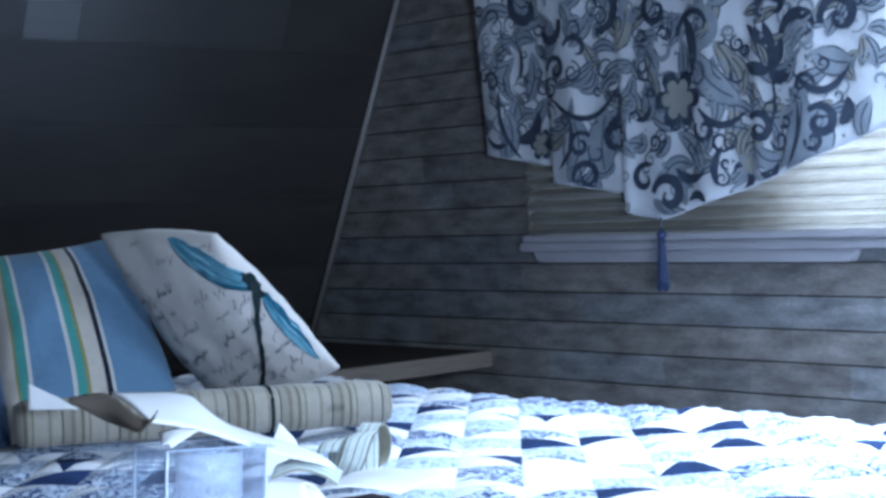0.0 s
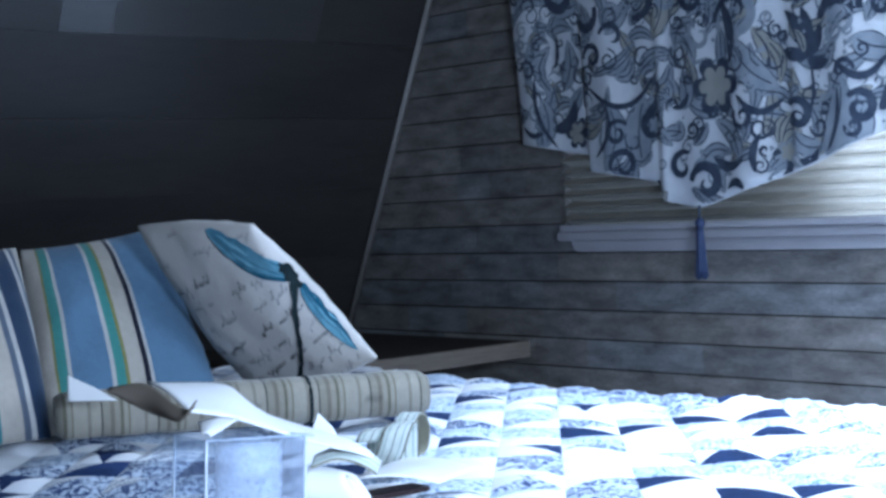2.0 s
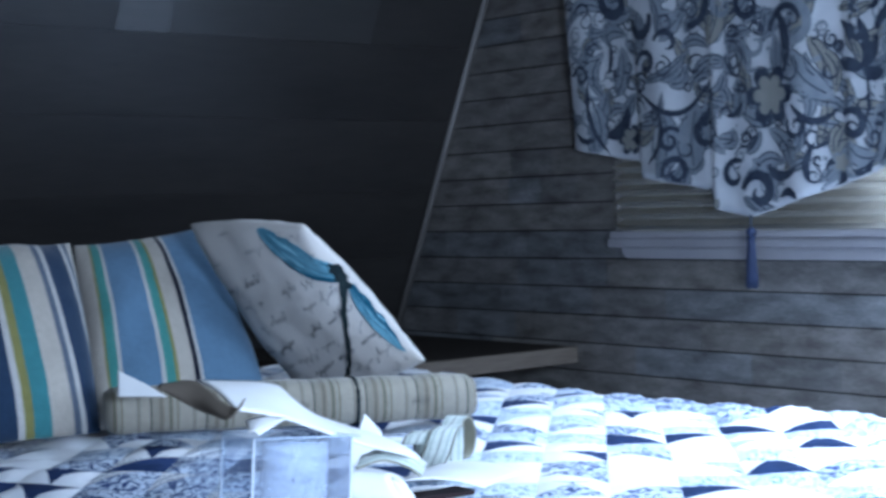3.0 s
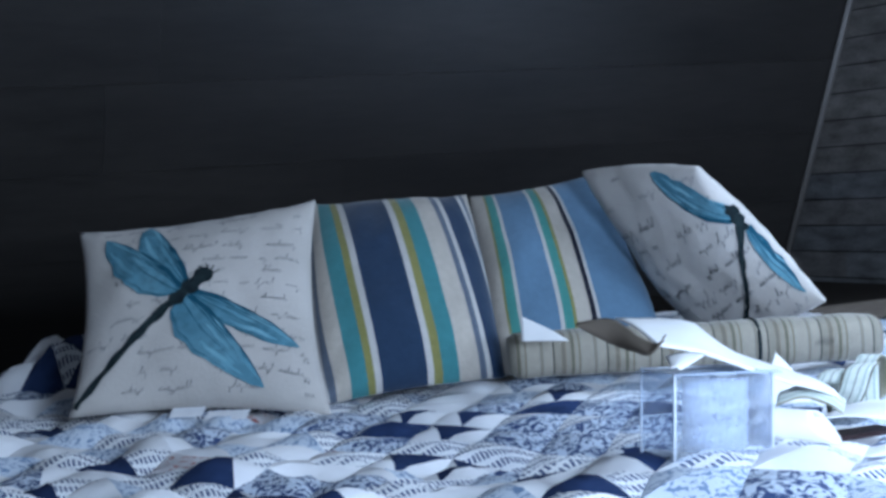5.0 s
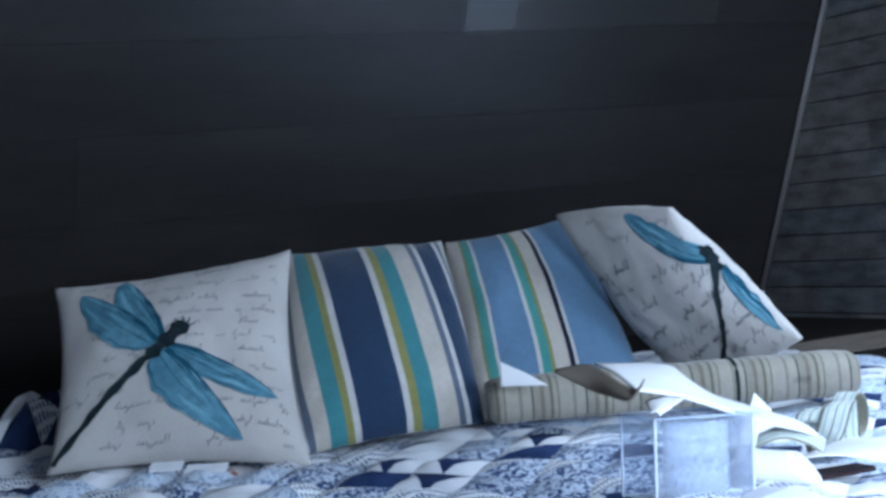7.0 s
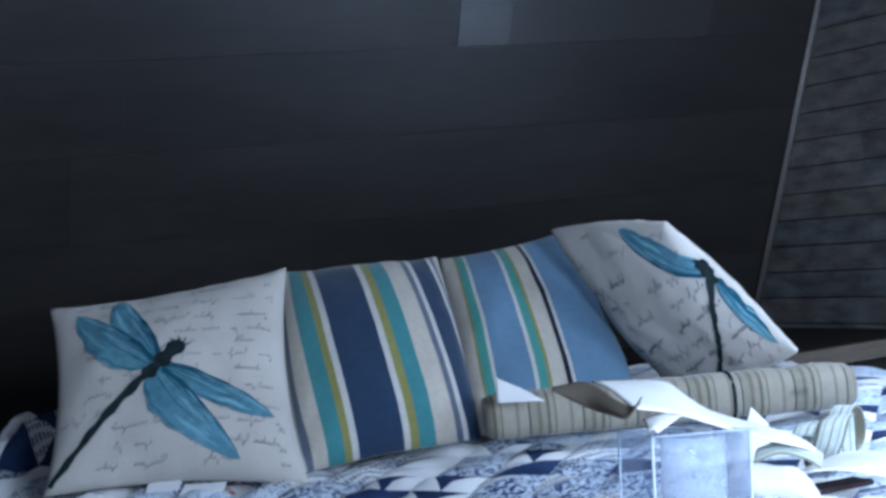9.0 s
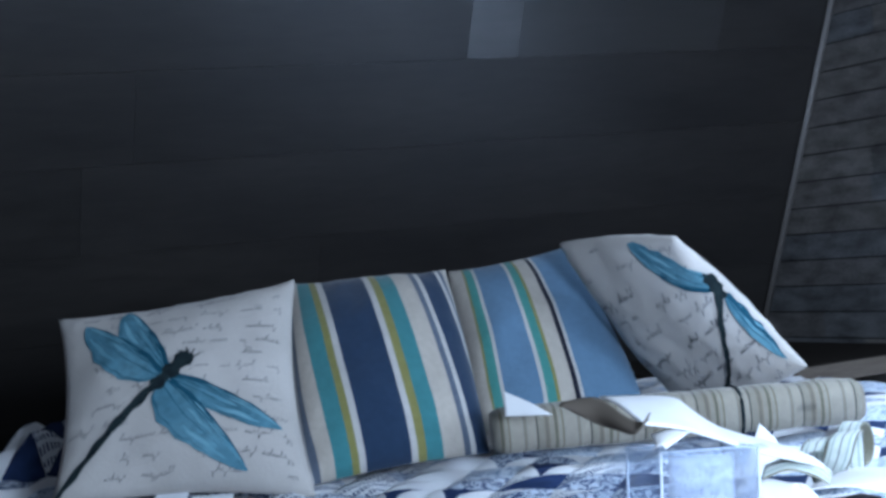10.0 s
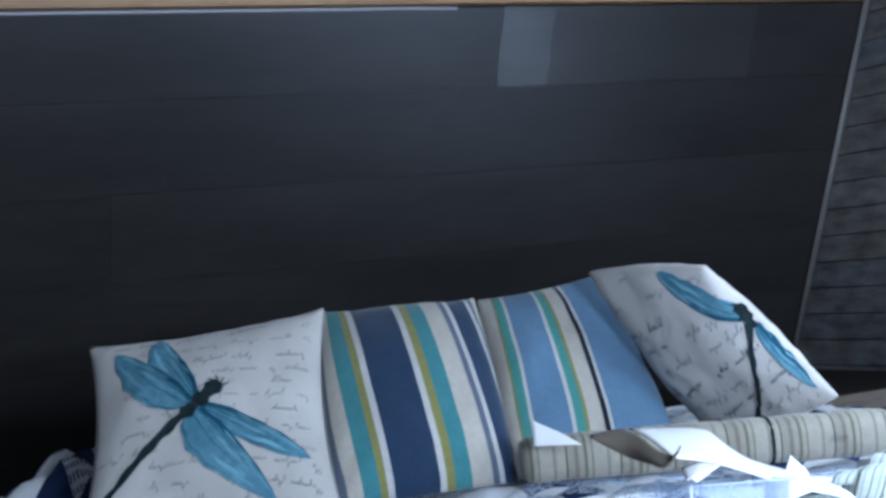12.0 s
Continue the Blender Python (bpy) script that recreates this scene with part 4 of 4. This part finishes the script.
def blossom(y, z, r, petals, key_out="val_navy", key_in="val_sage"):
    for key, q, lift in ((key_out, 1.0, 0.0030), (key_in, 0.70, 0.0040)):
        bm = PRINT[key]
        n = petals * 6
        c = bm.verts.new(on_cloth(y, z, lift))
        ring = []
        for k in range(n):
            a = 2 * math.pi * k / n
            rr = r * q * (0.62 + 0.38 * abs(math.cos(petals * a / 2)) ** 0.6)
            ring.append(bm.verts.new(on_cloth(y - rr * math.cos(a), z + rr * math.sin(a), lift)))
        for k in range(n):
            bm.faces.new((c, ring[k], ring[(k + 1) % n]))


scroll(2.220, 1.329, 0.059, 1.5, 3.6, -1, 0.0187, "val_blue", 0)
scroll(2.220, 1.332, 0.064, 0.55, 3.3, -1, 0.0120, "val_navy", 1)
scroll(2.344, 1.389, 0.043, 1.2, 1.0, 1, 0.0133, "val_navy", 0)
scroll(2.328, 0.974, 0.045, 1.1, 3.0, -1, 0.0200, "val_navy", 0)
scroll(2.588, 1.101, 0.032, 1.3, 0.6, 1, 0.0107, "val_navy", 0)
scroll(2.572, 1.025, 0.040, 1.2, 3.4, -1, 0.0133, "val_navy", 0)
scroll(2.656, 1.286, 0.032, 1.2, 3.2, -1, 0.0120, "val_navy", 0)
scroll(1.916, 1.110, 0.035, 1.3, 2.4, -1, 0.0160, "val_navy", 0)
scroll(1.867, 1.321, 0.045, 1.2, 3.4, -1, 0.0187, "val_navy", 0)
scroll(1.953, 1.296, 0.056, 0.6, 3.1, -1, 0.0213, "val_navy", 0)
scroll(1.953, 1.284, 0.037, 1, 3.1, -1, 0.0107, "val_blue", 0)
scroll(1.932, 1.073, 0.021, 1.2, 3, 1, 0.0093, "val_navy", 0)
scroll(2.213, 1.113, 0.029, 1.2, 2.6, 1, 0.0107, "val_navy", 0)
scroll(2.074, 1.106, 0.035, 1.1, 2.4, -1, 0.0160, "val_navy", 0)
scroll(2.133, 1.013, 0.048, 0.8, 4.2, 1, 0.0160, "val_navy", 0)
scroll(2.587, 1.323, 0.040, 0.7, 2.8, -1, 0.0120, "val_navy", 0)
scroll(2.506, 1.419, 0.061, 0.8, 4.4, 1, 0.0187, "val_navy", 0)
scroll(2.414, 1.396, 0.040, 1, 1, 1, 0.0133, "val_blue", 0)
scroll(2.879, 1.334, 0.032, 1, 2, 1, 0.0107, "val_blue", 0)
scroll(2.750, 1.446, 0.053, 0.8, 2.4, 1, 0.0213, "val_navy", 0)
scroll(2.487, 1.120, 0.035, 1.2, 0.4, -1, 0.0173, "val_navy", 0)
scroll(2.397, 1.014, 0.035, 1, 1, 1, 0.0133, "val_navy", 0)
scroll(2.676, 1.384, 0.045, 0.7, 0.4, -1, 0.0187, "val_navy", 0)
scroll(2.327, 1.300, 0.035, 1, 2, 1, 0.0107, "val_blue", 0)
scroll(2.028, 1.355, 0.045, 0.8, 3.4, -1, 0.0187, "val_navy", 0)
scroll(1.955, 1.187, 0.029, 0.8, 0, 1, 0.0093, "val_navy", 0)
frond(2.238, 1.286, 2.120, 1.168, 0.0613, 0.12, "val_blue", 0)
frond(2.151, 1.272, 2.120, 1.174, 0.0267, -0.2, "val_sage", 0)
frond(2.262, 1.368, 2.245, 1.231, 0.0267, -0.1, "val_navy", 1)
frond(2.231, 1.163, 2.106, 1.147, 0.0160, 0.28, "val_navy", 1)
frond(2.005, 1.015, 1.958, 1.175, 0.0666, 0.1, "val_blue", 0)
frond(2.001, 1.025, 1.969, 1.159, 0.0107, 0.1, "val_navy", 1)
frond(1.917, 1.015, 1.915, 1.150, 0.0800, -0.1, "val_blue", 0)
frond(1.979, 1.214, 1.843, 1.226, 0.0160, 0.35, "val_navy", 1)
frond(1.927, 1.253, 1.837, 1.223, 0.0533, 0.1, "val_blue", 0)
frond(2.298, 1.111, 2.223, 1.015, 0.0346, -0.15, "val_blue", 0)
frond(2.305, 1.030, 2.215, 1.021, 0.0213, 0.2, "val_navy", 1)
frond(2.363, 1.061, 2.319, 1.109, 0.0240, 0.1, "val_blue", 0)
frond(2.358, 1.063, 2.329, 1.102, 0.0080, 0.1, "val_navy", 1)
frond(2.630, 1.013, 2.612, 1.179, 0.0613, 0.18, "val_blue", 0)
frond(2.662, 1.047, 2.617, 1.172, 0.0120, 0.2, "val_navy", 1)
frond(2.515, 1.017, 2.503, 1.185, 0.0800, -0.1, "val_blue", 0)
frond(2.689, 1.224, 2.450, 1.244, 0.0133, 0.3, "val_navy", 1)
frond(2.670, 1.243, 2.517, 1.310, 0.0187, 0.1, "val_blue", 0)
frond(2.815, 1.124, 2.737, 1.193, 0.0373, 0.25, "val_navy", 0)
frond(2.801, 1.077, 2.855, 1.262, 0.0120, -0.15, "val_navy", 1)
frond(2.836, 1.081, 2.843, 1.206, 0.0400, 0.1, "val_blue", 0)
frond(2.774, 1.216, 2.743, 1.336, 0.0400, 0.15, "val_blue", 0)
frond(2.792, 1.272, 2.781, 1.346, 0.0120, 0.1, "val_navy", 1)
frond(2.914, 1.140, 2.825, 1.129, 0.0133, 0.25, "val_navy", 0)
frond(2.185, 0.990, 2.169, 1.075, 0.0187, -0.15, "val_navy", 0)
frond(2.216, 0.954, 2.270, 0.959, 0.0187, 0.3, "val_navy", 0)
frond(2.075, 1.012, 2.026, 1.034, 0.0213, 0.3, "val_navy", 0)
frond(2.156, 0.977, 2.047, 0.987, 0.0133, -0.2, "val_blue", 0)
frond(2.051, 1.223, 2.099, 1.327, 0.0293, 0.12, "val_navy", 0)
frond(2.051, 1.223, 2.056, 1.329, 0.0293, 0.12, "val_navy", 0)
frond(2.051, 1.223, 2.008, 1.289, 0.0293, 0.12, "val_navy", 0)
frond(2.044, 1.219, 1.988, 1.212, 0.0293, 0.12, "val_navy", 0)
frond(2.051, 1.217, 2.119, 1.234, 0.0293, 0.12, "val_navy", 0)
frond(2.051, 1.234, 2.071, 1.283, 0.0160, 0.1, "val_sage", 1)
frond(2.037, 1.210, 2.053, 1.088, 0.0080, -0.1, "val_navy", 0)
frond(2.095, 1.113, 2.125, 1.043, 0.0240, 0.2, "val_sage", 0)
frond(2.386, 1.140, 2.384, 1.229, 0.0400, 0.1, "val_blue", 0)
frond(2.419, 1.148, 2.369, 1.177, 0.0160, 0.2, "val_navy", 1)
frond(2.466, 1.312, 2.430, 1.411, 0.0453, 0.1, "val_sage", 0)
frond(2.519, 1.238, 2.416, 1.269, 0.0213, -0.2, "val_blue", 0)
frond(2.503, 1.146, 2.469, 1.177, 0.0187, 0.3, "val_navy", 1)
frond(1.877, 1.102, 1.857, 1.157, 0.0293, 0.2, "val_navy", 0)
frond(2.194, 1.385, 2.141, 1.439, 0.0400, 0.2, "val_blue", 0)
frond(1.993, 1.363, 2.020, 1.436, 0.0400, -0.2, "val_navy", 0)
blossom(2.289, 1.185, 0.067, 6)
blossom(2.733, 1.111, 0.040, 6)
blossom(2.473, 1.113, 0.029, 5, "val_navy", "val_blue")
blossom(2.104, 1.030, 0.029, 5, "val_blue", "val_sage")
for gy in range(13):
    for gz in range(7):
        rnd = random.Random(gy * 31 + gz)
        y, z = 2.89 - gy * 0.09 + rnd.uniform(-0.02, 0.02), 0.96 + gz * 0.09 + rnd.uniform(-0.02, 0.02)
        if z > hem(y) + 0.01:
            a, q = rnd.uniform(0, 6.28), rnd.uniform(0.08, 0.13)
            frond(y, z, y + q * math.cos(a), z + q * math.sin(a), rnd.uniform(0.022, 0.036), rnd.uniform(-0.35, 0.35), rnd.choice(("val_blue", "val_blue", "val_blue", "val_sage")), -0.8)
for k in range(80):
    rnd = random.Random(k + 4000)
    y, z = rnd.uniform(1.78, 2.91), rnd.uniform(0.95, 1.55)
    if z > hem(y) + 0.03:
        a, q = rnd.uniform(0, 6.28), rnd.uniform(0.045, 0.085)
        frond(y, z, y + q * math.cos(a), z + q * math.sin(a), rnd.uniform(0.016, 0.030), rnd.uniform(-0.45, 0.45), rnd.choice(("val_blue", "val_blue", "val_sage")), -0.9)
for k in range(260):
    rnd = random.Random(k + 900)
    y, z = rnd.uniform(1.78, 2.91), rnd.uniform(0.95, 1.55)
    if z > hem(y) + 0.025:
        pick = rnd.random()
        if pick < 0.5:
            scroll(y, z, rnd.uniform(0.012, 0.030), rnd.uniform(0.8, 1.6), rnd.uniform(0, 6), rnd.choice((-1, 1)), rnd.uniform(0.004, 0.007), rnd.choice(("val_blue", "val_navy")), -0.3)
        elif pick < 0.72:
            scroll(y, z, rnd.uniform(0.010, 0.026), rnd.uniform(0.6, 1.4), rnd.uniform(0, 6), rnd.choice((-1, 1)), rnd.uniform(0.003, 0.005), "val_navy", -0.4)
        else:
            a, q = rnd.uniform(0, 6.28), rnd.uniform(0.03, 0.075)
            frond(y, z, y + q * math.cos(a), z + q * math.sin(a), rnd.uniform(0.008, 0.020), rnd.uniform(-0.3, 0.3), "val_blue", -0.5)
for k in range(110):
    rnd = random.Random(k)
    y, z = rnd.uniform(1.78, 2.91), rnd.uniform(0.95, 1.55)
    if z > hem(y) + 0.012:
        blossom(y, z, rnd.uniform(0.003, 0.006), 3, rnd.choice(("val_navy", "val_blue")), "val_blue")
for key, bm in PRINT.items():
    tagged(part("print_" + key[4:], bm, M[key], val), {"val_navy": "navy scrolls of the print", "val_blue": "blue-grey leaves of the print", "val_sage": "sage flower centres"}[key], kind="stuff")

# tassel under the point of the valance
tas = empty("tassel", "navy tassel hanging from the point of the valance", "tassel", at=(2.93, 2.334, 0.915))
keep(part("cord", tube(bmesh.new(), [(2.932, 2.334, 0.925 - 0.03 * k / 5) for k in range(6)], 0.0025, 8), M["val_navy"]), tas)
keep(part("knot", tube(bmesh.new(), [(2.932, 2.334, 0.897 - 0.022 * k / 8) for k in range(9)], lambda s: 0.004 + 0.008 * math.sin(math.pi * min(0.999, s)) ** 0.7, 14), M["tassel"]), tas)
for k in range(26):
    a = k * 2.39996
    q = 0.004 + 0.010 * math.sqrt(k / 26)
    keep(part("strand", tube(bmesh.new(), [(2.932 + q * math.cos(a) * (0.45 + 0.55 * s / 5), 2.334 + q * math.sin(a) * (0.45 + 0.55 * s / 5), 0.877 - (0.112 + 0.005 * math.sin(k * 3)) * s / 5) for s in range(6)], 0.0024, 5), M["tassel"]), tas)

# ---- quilt patches ----
quilt = empty("quilt", "blue and white patchwork quilt spread over the bed", "quilt", at=(0.8, 1.7, 0.6))
rest = bmesh.new()
singles = 0
for i in range(-8, 52):
    for j in range(-34, 24):
        r = math.sqrt(0.5)
        cu, cv = (i + 0.5) * CELL, (j + 0.5) * CELL
        x, y = (cu + cv) * r, (cu - cv) * r
        if not (BX0 - 0.05 < x < BX1 + 0.05 and BY0 - 0.05 < y < BY1 + 0.05):
            continue
        kind, turn, mats = patch_style(i, j)
        if 0.75 < x < BX1 + 0.05 and 1.05 < y < 2.5 and x - y > -1.35 and singles < 300:
            keep(part("patch", patch_mesh(bmesh.new(), i, j, kind, turn, mats), QM), quilt)
            singles += 1
        else:
            patch_mesh(rest, i, j, kind, turn, mats)
tagged(keep(part("patchwork", rest, QM), quilt), kind="stuff")
def drape(u, v):
    y = BY0 + v * (BY1 - 0.12 - BY0)
    w = 0.006 * noise.noise((v * 20, u * 3, 2))
    if u < 0.3:
        return (BX1 - 0.002 + w, y, 0.600 - 0.130 * u / 0.3)
    # hidden run to the gable, added to reflect brightly in the sloping wall
    q = (u - 0.3) / 0.7
    return (BX1 + w + (GX - 0.006 - BX1) * q, y, 0.468 - 0.010 * math.sin(math.pi * q) + w * (1 - q))


bm = sheet(drape, 24, 84, 0.006)
for f in bm.faces:
    c = f.calc_center_median()
    f.material_index = random.Random(int(c.x / 0.082) * 97 + int(c.y / 0.082) * 31).choice((0, 0, 0, 2, 3, 4, 1))
keep(part("side_drop", bm, QM), quilt)

# ---- planks of the gable wall ----
def plank(y0, y1, z0, z1, mat, depth):
    bm = box(GX - depth, GX + 0.0075, y0 + 0.0001, y1 - 0.0001, z0 + 0.0018, z1 - 0.0018)
    keep(part("plank", bm, mat, smooth=False), gable)


rnd = random.Random(5)
z = 0.395
while z < 1.70:
    z1 = z + 0.0710
    right, left = (0.2, WY0 - 0.004, z1), (WY1 + 0.004, roof_y(z) + 0.01, z1)
    if z < 0.86 < z1:
        runs = [(0.2, WY1 + 0.004, 0.866), left]      # this row stops at the sill
    elif z > 0.86 and z < WZ1:
        runs = [right, left]
    else:
        runs = [(0.2, roof_y(z) + 0.01, z1)]
    for a, c, top in runs:
        y = a
        while y < c - 0.001:
            n = min(c, y + rnd.uniform(0.12, 0.50))
            if c - n < 0.08:
                n = c
            plank(y, n, z, top, rnd.choice(M["plank"]), rnd.uniform(0.0, 0.0008))
            y = n
    z = z1

# ---- broad planks of the sloping wall ----
rnd = random.Random(8)
zs = [0.45, 0.636, 0.823, 1.010, 1.197, 1.385, 1.558]
for k, (z0, z1) in enumerate(zip(zs, zs[1:])):
    # the extra cuts in the top row bound the painted sheen, not real boards
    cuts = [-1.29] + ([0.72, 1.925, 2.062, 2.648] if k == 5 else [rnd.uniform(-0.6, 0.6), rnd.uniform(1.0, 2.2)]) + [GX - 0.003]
    for a, c in zip(cuts, cuts[1:]):
        L = (z1 - z0) / math.cos(lean)
        bm = box(a + 0.0002, c - 0.0002, -0.0015 - 0.0004 * rnd.random(), 0.0118, 0.0004, L - 0.0004)
        bm.transform(Matrix.Translation((0, roof_y(z0), z0)) @ Matrix.Rotation(lean, 4, "X"))
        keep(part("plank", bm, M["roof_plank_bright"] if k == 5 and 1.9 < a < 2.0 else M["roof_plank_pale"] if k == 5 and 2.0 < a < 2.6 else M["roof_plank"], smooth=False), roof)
